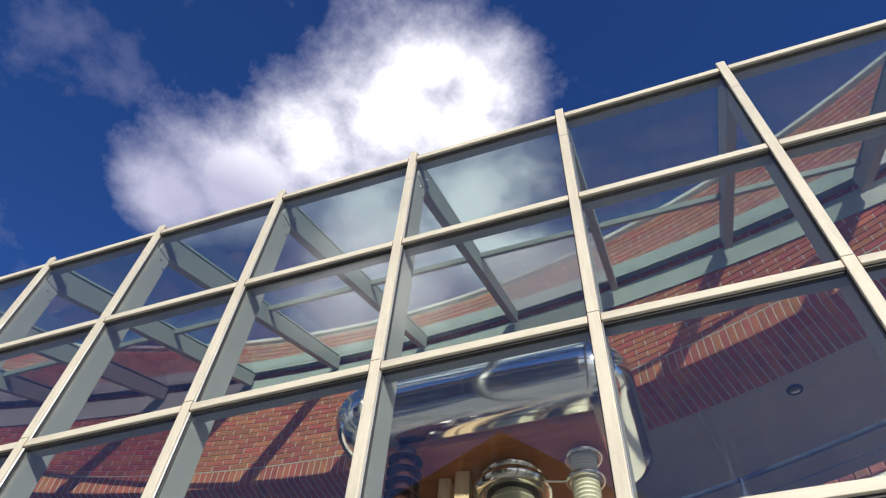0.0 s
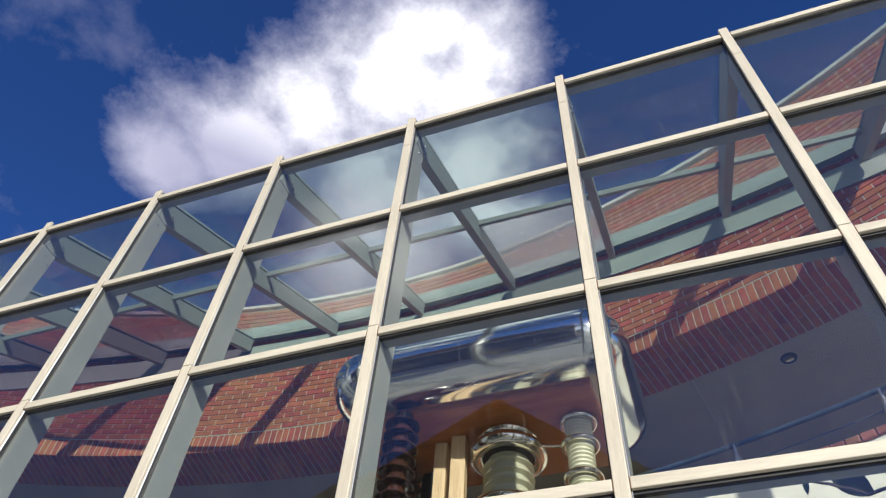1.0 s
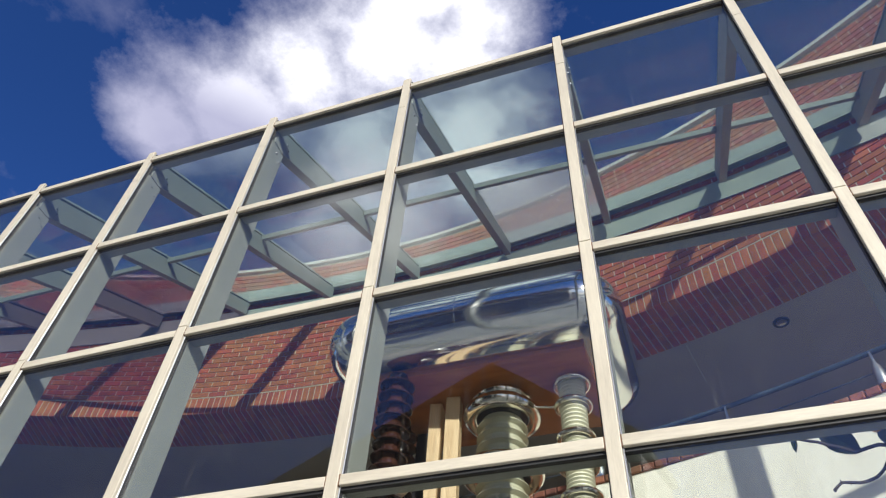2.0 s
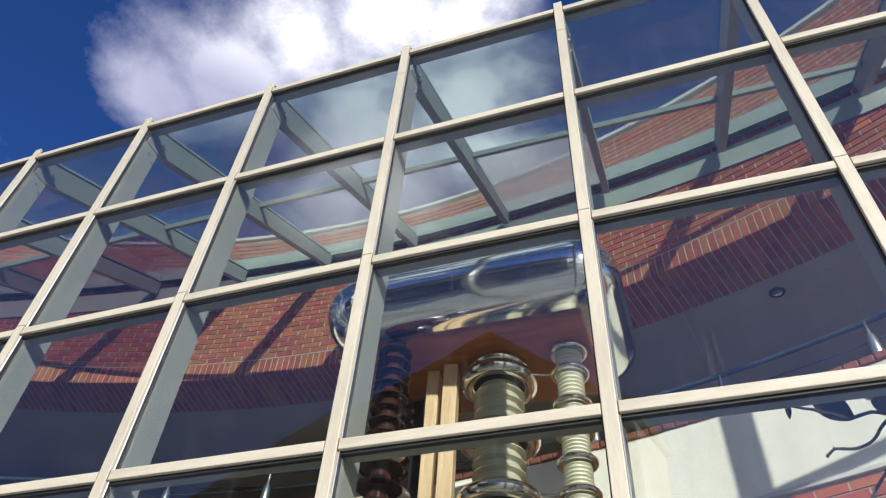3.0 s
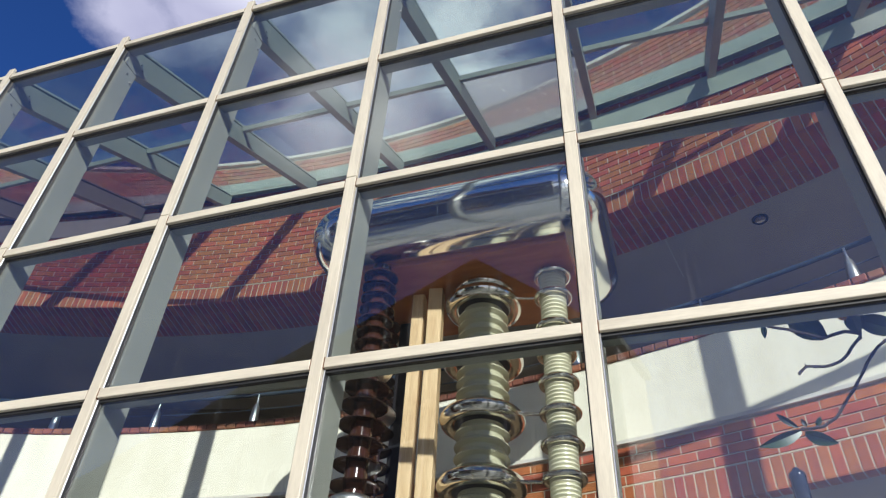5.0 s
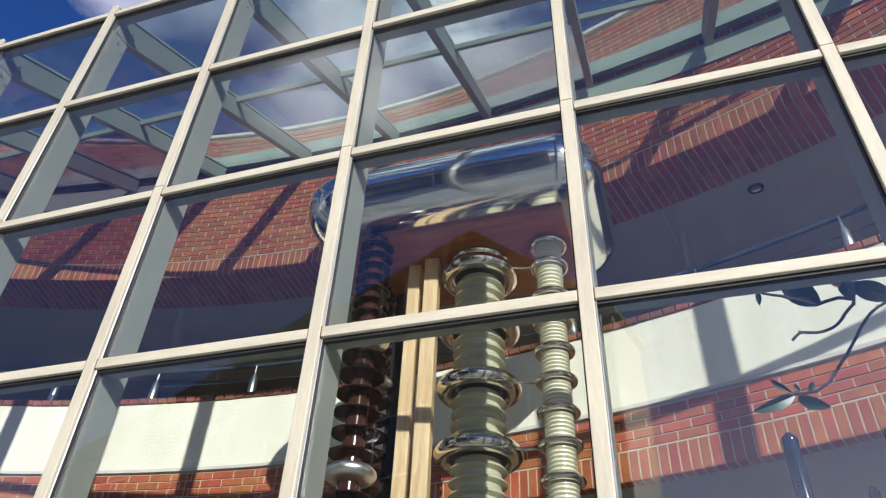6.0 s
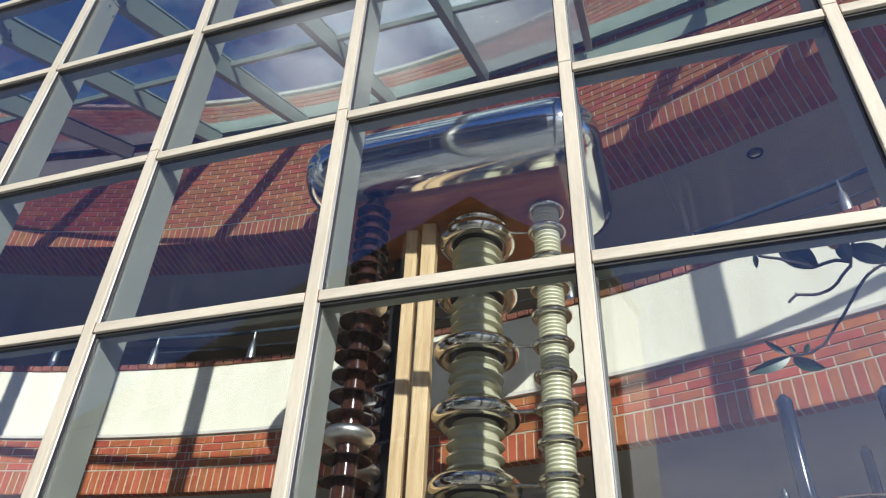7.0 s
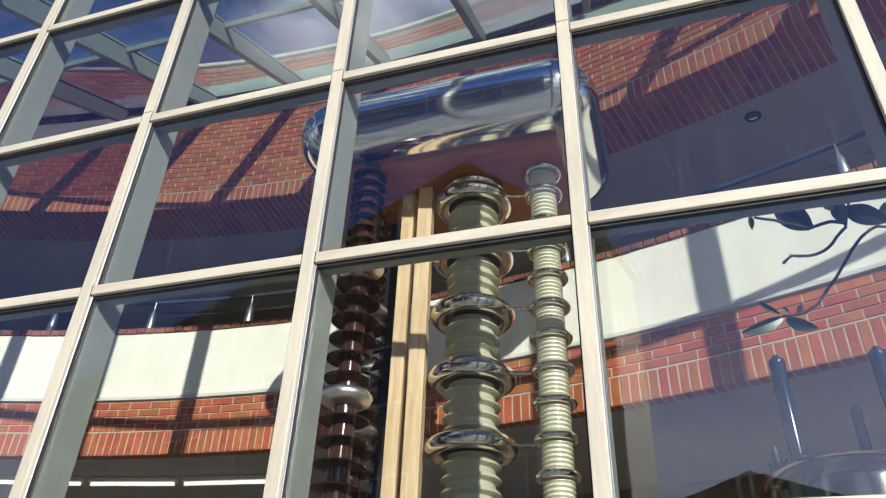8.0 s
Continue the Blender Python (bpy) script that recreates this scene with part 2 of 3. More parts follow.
SILL_BRICK = surface("weathered_sill_brick", (0.30, 0.11, 0.06), (0.10, 0.05, 0.035), 14.0, 0.9, bump=0.6, grain=90.0, pieces=0.6)
RUST = surface("rust_stain", (0.20, 0.10, 0.05), (0.10, 0.05, 0.03), 60.0, 0.8, bump=0.3)
BROWN = surface("dark_brown_brick", (0.085, 0.055, 0.032), (0.05, 0.032, 0.02), 3.0, 0.85, bump=0.3)
BEIGE = surface("beige_tiles", (0.72, 0.58, 0.42), (0.60, 0.47, 0.33), 6.0, 0.7, bump=0.2, stretch=(1, 1, 5))
OLIVE = surface("olive_brown_roof", (0.11, 0.085, 0.04), (0.08, 0.06, 0.028), 4.0, 0.8, bump=0.3)
DARKGLASS = surface("dark_window_glass", (0.02, 0.025, 0.03), (0.015, 0.018, 0.022), 2.0, 0.08, bump=0.0)
WALLGLASS = glass_material("facade_glass", (0.92, 0.94, 0.93), 0.042, 1.70)
REDGLASS = glass_material("reddish_tinted_glass", (0.52, 0.46, 0.50), 0.08, 1.33, 0.012)
ROOFGLASS = glass_material("roof_glass", (0.81, 0.87, 0.84), 0.08, 1.33, 0.03)
STREAKED = glass_material("streaked_roof_glass", (0.72, 0.75, 0.73), 0.45, 1.33, 0.30)

# ---------------------------------------------------------------- helpers for meshes


def finish(bm, name, material, smooth=False, angle=0.6):
    me = bpy.data.meshes.new(name)
    bmesh.ops.recalc_face_normals(bm, faces=bm.faces)
    if smooth:
        for fc in bm.faces:
            fc.smooth = True
        for e in bm.edges:
            if len(e.link_faces) == 2 and e.calc_face_angle(0) > angle:
                e.smooth = False
    bm.to_mesh(me)
    bm.free()
    me.materials.append(material)
    return me


def part(name, bm, material, parent=None, label="", smooth=False, m=None):
    ob = new(name, finish(bm, name, material, smooth) if isinstance(bm, bmesh.types.BMesh) else bm)
    if parent:
        ob.parent = parent
    if m is not None:
        ob.matrix_basis = m
    if label:
        ob["label"] = label
    return ob


def thing(name, label, category, m=None, group="", kind=""):
    e = new(name)
    if m is not None:
        e.matrix_basis = m
    return tagged(e, label, category, group, kind)


def box(x0, x1, y0, y1, z0, z1, bevel=0.0, seg=1, bm=None):
    bm = bm or bmesh.new()
    m = Matrix.LocRotScale(((x0 + x1) / 2, (y0 + y1) / 2, (z0 + z1) / 2), None, (x1 - x0, y1 - y0, z1 - z0))
    r = bmesh.ops.create_cube(bm, size=1, matrix=m)
    if bevel:
        edges = list({e for v in r["verts"] for e in v.link_edges})
        bmesh.ops.bevel(bm, geom=edges, offset=bevel, segments=seg, affect="EDGES", profile=0.5, clamp_overlap=True)
    return bm


def lathe(profile, n=40, bm=None, m=Matrix()):
    """Turns a profile of (radius, height) round the z axis; ends are closed on the axis."""
    bm = bm or bmesh.new()
    rings = []
    for r, z in profile:
        if r < 1e-5:
            rings.append([bm.verts.new(m @ Vector((0, 0, z)))])
        else:
            rings.append([bm.verts.new(m @ Vector((r * math.cos(2 * math.pi * i / n), r * math.sin(2 * math.pi * i / n), z))) for i in range(n)])
    for a, b in zip(rings, rings[1:]):
        for i in range(n):
            j = (i + 1) % n
            if len(a) == 1 and len(b) > 1:
                bm.faces.new((a[0], b[i], b[j]))
            elif len(b) == 1 and len(a) > 1:
                bm.faces.new((a[i], a[j], b[0]))
            elif len(a) > 1:
                bm.faces.new((a[i], a[j], b[j], b[i]))
    return bm


def torus_profile(major, minor, z, n=14, flat=1.0):
    return [(major + minor * math.cos(2 * math.pi * i / n), z + flat * minor * math.sin(2 * math.pi * i / n)) for i in range(n + 1)]


def tube(points, r, n=10, bm=None, taper=1.0):
    """A round bar along points, with closed ends."""
    bm = bm or bmesh.new()
    pts = [Vector(p) for p in points]
    rings = []
    for i, p in enumerate(pts):
        d = (pts[min(i + 1, len(pts) - 1)] - pts[max(i - 1, 0)]).normalized()
        q = d.to_track_quat("Z", "Y")
        rr = r * (1 + (taper - 1) * i / max(1, len(pts) - 1))
        rings.append([bm.verts.new(p + q @ Vector((rr * math.cos(2 * math.pi * k / n), rr * math.sin(2 * math.pi * k / n), 0))) for k in range(n)])
    for a, b in zip(rings, rings[1:]):
        for i in range(n):
            bm.faces.new((a[i], a[(i + 1) % n], b[(i + 1) % n], b[i]))
    bm.faces.new(rings[0][::-1])
    bm.faces.new(rings[-1])
    return bm


# ---------------------------------------------------------------- plan
FRONT = -0.092                               # the glass line
BAY, X0 = 1.159, 0.012                       # width of a glazing bay
COLS = range(-9, 5)                          # mullions, counted from the one at x = X0
ROWS_Z = (0.852, 1.959, 3.065, 4.167, 5.281, 6.385)   # centres of the rails
TOP = 6.49
CX, CY, RAD = -3.25, -8.76, 12.15            # the building's front is an arc, hollow towards the glass
TH0, TH1 = radians(-43.0), radians(43.0)
SLOPE = 0.538                                # rise of the glass roof per metre


def arc(th, r, z=0.0):
    return Vector((CX + r * math.sin(th), CY + r * math.cos(th), z))


def shell(r0, r1, z0, z1, th0=TH0, th1=TH1, n=96, bm=None):
    """A curved slab between two radii; heights are numbers or functions of the plan point."""
    bm = bm or bmesh.new()
    h = lambda z, p: z(p) if callable(z) else z  # noqa: E731
    rows = []
    for i in range(n + 1):
        th = th0 + (th1 - th0) * i / n
        a, b = arc(th, r0), arc(th, r1)
        rows.append([bm.verts.new((a.x, a.y, h(z0, a))), bm.verts.new((b.x, b.y, h(z0, b))), bm.verts.new((b.x, b.y, h(z1, b))), bm.verts.new((a.x, a.y, h(z1, a)))])
    for p, q in zip(rows, rows[1:]):
        for k in range(4):
            bm.faces.new((p[k], p[(k + 1) % 4], q[(k + 1) % 4], q[k]))
    bm.faces.new(rows[0])
    bm.faces.new(rows[-1][::-1])
    return bm


U_BOT, U_SOLD, U_TOP = 6.47, 6.706, 8.88     # upper brick wall: lower edge, top of the soldier course, top
L_BOT, L_SOLD, L_BRICK = 3.48, 3.712, 4.035   # gallery front: lower edge, soldier course, brickwork
BAND_TOP, SILL_TOP = 4.79, 4.855             # cream band, brick sill

# ---------------------------------------------------------------- ground, floors, walls
bm = bmesh.new()
bmesh.ops.create_grid(bm, x_segments=40, y_segments=40, size=700)
tagged(part("ground", bm, GROUND), "grey paved ground in front of the glass front", "ground", kind="structure")

bm = bmesh.new()
rim = [arc(TH0 + (TH1 - TH0) * i / 64, RAD + 2.9) for i in range(65)]
rim = [Vector((p.x, max(p.y, -0.12), 0)) for p in rim]
low = [bm.verts.new((p.x, p.y, -0.2)) for p in rim]
top = [bm.verts.new((p.x, p.y, 0.03)) for p in rim]
bm.faces.new(low)
bm.faces.new(top[::-1])
for i in range(65):
    bm.faces.new((low[i], low[(i + 1) % 65], top[(i + 1) % 65], top[i]))
tagged(part("floor", bm, FLOOR), "polished grey terrazzo floor behind the glass", "floor", kind="structure")
wall_upper = tagged(part("wall_upper", shell(RAD, RAD + 0.65, U_BOT, U_TOP), MORTAR), "curved red brick upper wall with a soldier course", "wall", kind="structure")
tagged(part("bed_joint", shell(RAD - 0.007, RAD - 0.001, U_SOLD - 0.007, U_SOLD + 0.005), MORTAR), "pale mortar line over the soldier course", "mortar joint", kind="structure")
tagged(part("bed_joint", shell(RAD - 0.007, RAD - 0.001, L_SOLD - 0.007, L_SOLD + 0.005), MORTAR), "pale mortar line over the soldier course", "mortar joint", kind="structure")
wall_gallery = tagged(part("wall_gallery", shell(RAD, RAD + 0.12, L_BOT, L_BRICK), MORTAR), "curved red brick gallery front with a soldier course", "wall", kind="structure")
tagged(part("trim_band", shell(RAD - 0.006, RAD + 0.12, L_BRICK + 0.034, BAND_TOP), STUCCO), "sunlit cream rendered band on the gallery front", "wall band", kind="structure")
tagged(part("trim_ledge", shell(RAD - 0.035, RAD + 0.12, L_BRICK + 0.002, L_BRICK + 0.032), COPING), "thin pale ledge under the cream band", "ledge", kind="structure")
tagged(part("floor_gallery", shell(RAD + 0.12, RAD + 3.0, L_BOT + 0.14, L_BOT + 0.42), SOFFIT), "grey plaster gallery floor slab and soffit", "floor slab", kind="structure")
tagged(part("ceiling", shell(RAD + 0.65, RAD + 3.0, U_BOT + 0.02, U_BOT + 0.30), SOFFIT), "grey plaster ceiling over the open gallery", "ceiling", kind="structure")
tagged(part("wall_back_upper", shell(RAD + 2.6, RAD + 2.8, L_BOT + 0.42, U_BOT + 0.02), PANEL), "brown timber panelling behind the gallery", "wall", kind="structure")
tagged(part("wall_back_lower", shell(RAD + 2.8, RAD + 3.0, 0.03, L_BOT + 0.14), PANEL), "dark brown panelled ground floor wall", "wall", kind="structure")
tagged(part("roof_slab", shell(RAD + 0.65, RAD + 6.0, U_TOP - 0.5, U_TOP - 0.25), COPING), "flat roof slab of the brick building", "roof", kind="structure")
tagged(part("trim_coping", shell(RAD - 0.05, RAD + 0.70, U_TOP, U_TOP + 0.055), COPING), "pale metal coping along the roof edge", "coping", kind="structure")

joint = (Vector((0.653, 4.176, 0)) - Vector((0.501, 3.437, 0)))
turned = Matrix.Translation((0.577, 3.806, 0)) @ pose(0, 0, 0, 0, 0, math.degrees(math.atan2(-joint.x, joint.y)))
tagged(part("trim_joint", box(-0.006, 0.006, -0.38, 0.38, U_BOT + 0.012, U_BOT + 0.019), COPING, m=turned), "thin pale joint strip across the plaster ceiling", "ceiling joint", kind="structure")

roof_at = lambda c: (lambda p: SLOPE * max(p.y, -0.06) + c)  # noqa: E731
tagged(part("ledger_beam", shell(RAD - 0.14, RAD - 0.012, roof_at(6.478), roof_at(6.69)), LEDGER), "pale green ledger beam carrying the glass roof", "beam", kind="structure")
tagged(part("flashing", shell(RAD - 0.03, RAD - 0.008, roof_at(6.087), roof_at(6.383)), LEDGER), "pale green flashing strip on the brick", "flashing", kind="structure")

# ---------------------------------------------------------------- glass front


def build_facade():
    for c in COLS:
        x = X0 + c * BAY
        mull = thing("mullion", "cream metal mullion with a deep green-grey inner fin", "mullion", pose(x, FRONT, 0), group="mullions of the glass front", kind="structure")
        cuts = [0.0, 2.002, 4.21, 6.072, TOP]
        for a, b in zip(cuts, cuts[1:]):
            part("cap", box(-0.0295, 0.0295, -0.037, -0.012, a + 0.0015, b - 0.0015, 0.004, 2), CAP, mull)
        part("gasket", box(-0.036, 0.036, -0.012, 0.014, 0, TOP - 0.02), GASKET, mull, "black rubber gasket")
        part("edge_strip", box(0.0300, 0.0365, -0.020, -0.0125, 0, TOP - 0.15, 0.002), ALU, mull, "bare aluminium edge strip")
        part("fin", box(-0.032, 0.032, 0.016, 0.192, 0, 6.238, 0.004), FRAME, mull)
        for by, bz in ((0.105, 6.165), (0.165, 6.115)):
            bolt = lathe([(0, 0.008), (0.007, 0.008), (0.010, 0.003), (0.010, -0.002)], 10, m=pose(0.033, by, bz, 0, 90, 0))
            part("bolt", bolt, ALU, mull, "small bright bolt head", smooth=True)
    for z in ROWS_Z:
        for c in COLS[:-1]:
            a, b = X0 + c * BAY + 0.0305, X0 + (c + 1) * BAY - 0.0305
            rail = thing("rail", "cream metal glazing rail with a grey inner transom", "glazing rail", pose((a + b) / 2, FRONT, z), group="rails of the glass front", kind="structure")
            h = (b - a) / 2
            part("cap", box(-h + 0.003, h - 0.003, -0.034, -0.012, -0.0255, 0.0255, 0.004, 2), CAP_RAIL, rail)
            part("gasket", box(-h + 0.006, h - 0.006, -0.0125, 0.014, -0.040, 0.031), GASKET, rail, "black rubber gasket")
            for x in (-h - 0.0005, h - 0.0035):
                part("seal", box(x, x + 0.004, -0.0335, -0.012, -0.028, 0.0265), RUST, rail, "rust-stained seal")
            part("transom", box(-h + 0.003, h - 0.003, 0.0145, 0.082, -0.030, 0.030, 0.003), FRAME, rail)
    edges = (0.03,) + ROWS_Z
    n = 0
    for lo, hi in zip(edges, edges[1:]):
        for c in COLS[:-1]:
            n += 1
            a, b = X0 + c * BAY + 0.03, X0 + (c + 1) * BAY - 0.03
            pane = part("pane", box(-(b - a) / 2, (b - a) / 2, -0.005, 0.005, -(hi - lo) / 2 + 0.02, (hi - lo) / 2 - 0.02), WALLGLASS, None, m=pose((a + b) / 2, FRONT, (lo + hi) / 2, (n * 7 % 5 - 2) * 0.10, 0, (n * 11 % 7 - 3) * 0.09))
            pane.visible_shadow = False
            tagged(pane, "clear glass pane with faint dried rain runs", "window pane", "panes of the glass front", "structure")


def wall_y(x, r=RAD):
    return CY + math.sqrt(max(r * r - (x - CX) ** 2, 0.0))


def fan(x, y):
    """The rafters spread slightly towards the hollow wall."""
    return x + 0.0165 * (x - 0.24) * max(y, 0.0)


def build_roof():
    for c in COLS:
        x = X0 + c * BAY
        end = wall_y(x, RAD - 0.14)
        if end < 0.5:
            continue
        raf = thing("rafter", "green-grey metal rafter sloping up to the brick wall", "rafter", pose(x, 0, 0), group="rafters of the glass roof", kind="structure")
        bm = bmesh.new()
        pts = [(-0.044, 6.24), (0.066, 6.24), (end, 6.262 + SLOPE * end), (end, 6.455 + SLOPE * end), (-0.044, 6.431)]
        for s in (-0.037, 0.037):
            bm.faces.new([bm.verts.new((s + fan(x, y) - x, y, z)) for y, z in pts])
        vs = list(bm.verts)
        for i in range(5):
            j = (i + 1) % 5
            bm.faces.new((vs[i], vs[j], vs[5 + j], vs[5 + i]))
        part("web", bm, FRAME, raf)
        part("glazing_cap", box(-0.03, 0.03, -0.10, math.hypot(end, SLOPE * end) - 0.03, 0.022, 0.045, 0.003), FRAME, raf, m=pose(0, 0.02, 6.468, math.degrees(math.atan(SLOPE)), 0, 0) @ pose(0, 0, 0, 0, 0, -math.degrees((fan(x, 1.0) - x) / math.hypot(1, SLOPE))))
        for by, bz in ((0.095, 6.385), (0.125, 6.345)):
            part("bolt", lathe([(0, 0.008), (0.007, 0.008), (0.010, 0.003), (0.010, -0.002)], 10, m=pose(0.038, by, bz, 0, 90, 0)), ALU, raf, "small bright bolt head", smooth=True)
    for c in COLS[:-1]:
        a, b = X0 + c * BAY, X0 + (c + 1) * BAY
        end = min(wall_y(a, RAD - 0.14), wall_y(b, RAD - 0.14))
        if end > 1.75:
            y = 1.54
            bar = part("purlin", box(fan(a, y) + 0.038, fan(b, y) - 0.038, -0.03, 0.03, -0.05, 0.0, 0.003), FRAME, None, m=pose(0, y, 6.462 + SLOPE * y, math.degrees(math.atan(SLOPE)), 0, 0))
            tagged(bar, "green-grey purlin between two rafters", "purlin", "purlins of the glass roof", "structure")
        ea, eb = wall_y(a, RAD - 0.05), wall_y(b, RAD - 0.05)
        if max(ea, eb) < 0.4:
            continue
        spans = [((-0.06, -0.06), (min(ea, 1.535), min(eb, 1.535)))]
        if min(ea, eb) > 1.7:
            spans.append(((1.545, 1.545), (ea, eb)))
        for k, ((la, lb), (ha, hb)) in enumerate(spans):
            bm = bmesh.new()
            low = [bm.verts.new((fan(x, y), y, 6.475 + SLOPE * y)) for x, y in ((a + 0.01, la), (b - 0.01, lb), (b - 0.01, max(hb, 0.1)), (a + 0.01, max(ha, 0.1)))]
            top = [bm.verts.new(v.co + Vector((0, 0, 0.010))) for v in low]
            bm.faces.new(low)
            bm.faces.new(top[::-1])
            for i in range(4):
                bm.faces.new((low[i], low[(i + 1) % 4], top[(i + 1) % 4], top[i]))
            # upper panes of the left bays get a darker, slightly reddish tint
            film = k == 1 and c <= -5
            streaked = k == 1 and c == -1
            pane = part("roof_pane", bm, REDGLASS if film else STREAKED if streaked else ROOFGLASS)
            tagged(pane, "darker roof pane with a faint reddish tint" if film else "dull grey roof pane with washed dirt runs" if streaked else "sloping glass roof pane, lightly soiled", "roof pane", "panes of the glass roof", "structure")


build_facade()
build_roof()

# ---------------------------------------------------------------- high-voltage machine behind the glass


def pad_body(x0, x1, y0, y1, r, corner, n=12):
    """A cushion-shaped shell: a round edge of radius r swept along a plan with rounded corners, flat above and below."""
    bm = bmesh.new()
    plan = []
    for cx, cy, a0 in ((x1 - corner, y1 - corner, 0), (x0 + corner, y1 - corner, 90), (x0 + corner, y0 + corner, 180), (x1 - corner, y0 + corner, 270)):
        plan += [(cx, cy, radians(a0 + 90 * k / n)) for k in range(n + 1)]
    rings = []
    for k in range(-n, n + 1):
        a = math.pi / 2 * k / n
        inset = r * (1 - math.cos(a))
        rings.append([bm.verts.new((cx + (corner - inset) * math.cos(th), cy + (corner - inset) * math.sin(th), r * math.sin(a))) for cx, cy, th in plan])
    for p, q in zip(rings, rings[1:]):
        for i in range(len(plan)):
            j = (i + 1) % len(plan)
            bm.faces.new((p[i], p[j], q[j], q[i]))
    bm.faces.new(rings[0][::-1])
    bm.faces.new(rings[-1])
    return bm


def build_terminal():
    t = thing("terminal", "polished aluminium high-voltage terminal with rounded ends on insulator columns", "high-voltage terminal", pose(-1.022, 1.50, 4.722))
    part("shell", pad_body(-1.098, 1.098, -0.596, 0.78, 0.256, 0.32), POLISHED, t, smooth=True, m=pose(0, 0, 0.295))
    # welded joints between the rolled sheets
    for x in (-0.03, 0.50):
        seam = bmesh.new()
        prof = [(-0.596 + 0.256 - 0.2572 * math.cos(a), 0.2572 * math.sin(a)) for a in np.linspace(-math.pi / 2, math.pi / 2, 25)]
        rows = [[seam.verts.new((x + d, y - (0 if abs(d) > 0.004 else 0.0006), z)) for y, z in prof] for d in (-0.009, -0.004, 0.004, 0.009)]
        for p, q in zip(rows, rows[1:]):
            for i in range(24):
                seam.faces.new((p[i], p[i + 1], q[i + 1], q[i]))
        part("weld_seam", seam, POLISHED, t, smooth=True, m=pose(0, 0, 0.295))
    part("board", box(-1.0, 0.80, -0.27, 0.66, 0.0, 0.04, 0.005), BOARD, t, "orange-brown varnished board underneath")
    return t


def shed_column(name, label, core, shed, pitch, z0, z1, material, thick, droop, ball_every=0, first=0):
    col = thing(name, label, "insulator column")
    part("core", lathe([(0, z0), (core, z0), (core, z1), (0, z1)], 36), material, col, smooth=True)
    prof = [(core - 0.004, thick), (core + 0.01, thick * 0.75), (shed - 0.012, -droop + thick * 0.45), (shed, -droop), (shed - 0.006, -droop - thick * 0.35), (core + 0.01, -thick * 0.3), (core - 0.004, -thick * 0.5)]
    disc = finish(lathe(prof, 40), "shed", material, True)
    bead = finish(lathe([(core * 0.9, 0.058)] + [(core * 0.55 + (shed * 1.03 - core * 0.55) * math.cos(a), 0.06 * math.sin(a)) for a in np.linspace(1.3, -1.3, 11)] + [(core * 0.9, -0.058)], 40), "grading_ring", SATIN, True)
    # the topmost unit has smaller sheds, closer together
    top_z = z1 - 0.08
    small = finish(lathe([(core - 0.004 + (r - core) * 0.72, h) if r > core else (r, h) for r, h in prof], 40), "shed", material, True)
    for i in range(8):
        part("shed", small, None, col, m=pose(0, 0, top_z - i * 0.0955))
    first_z = top_z - 8 * 0.0955
    n = int((first_z - z0) / pitch)
    for i in range(n):
        z = first_z - i * pitch
        if ball_every and i >= first and (i - first) % ball_every == 0:
            part("grading_ring", bead, None, col, "satin aluminium grading ring", m=pose(0, 0, z))
        else:
            part("shed", disc, None, col, m=pose(0, 0, z))
    return col


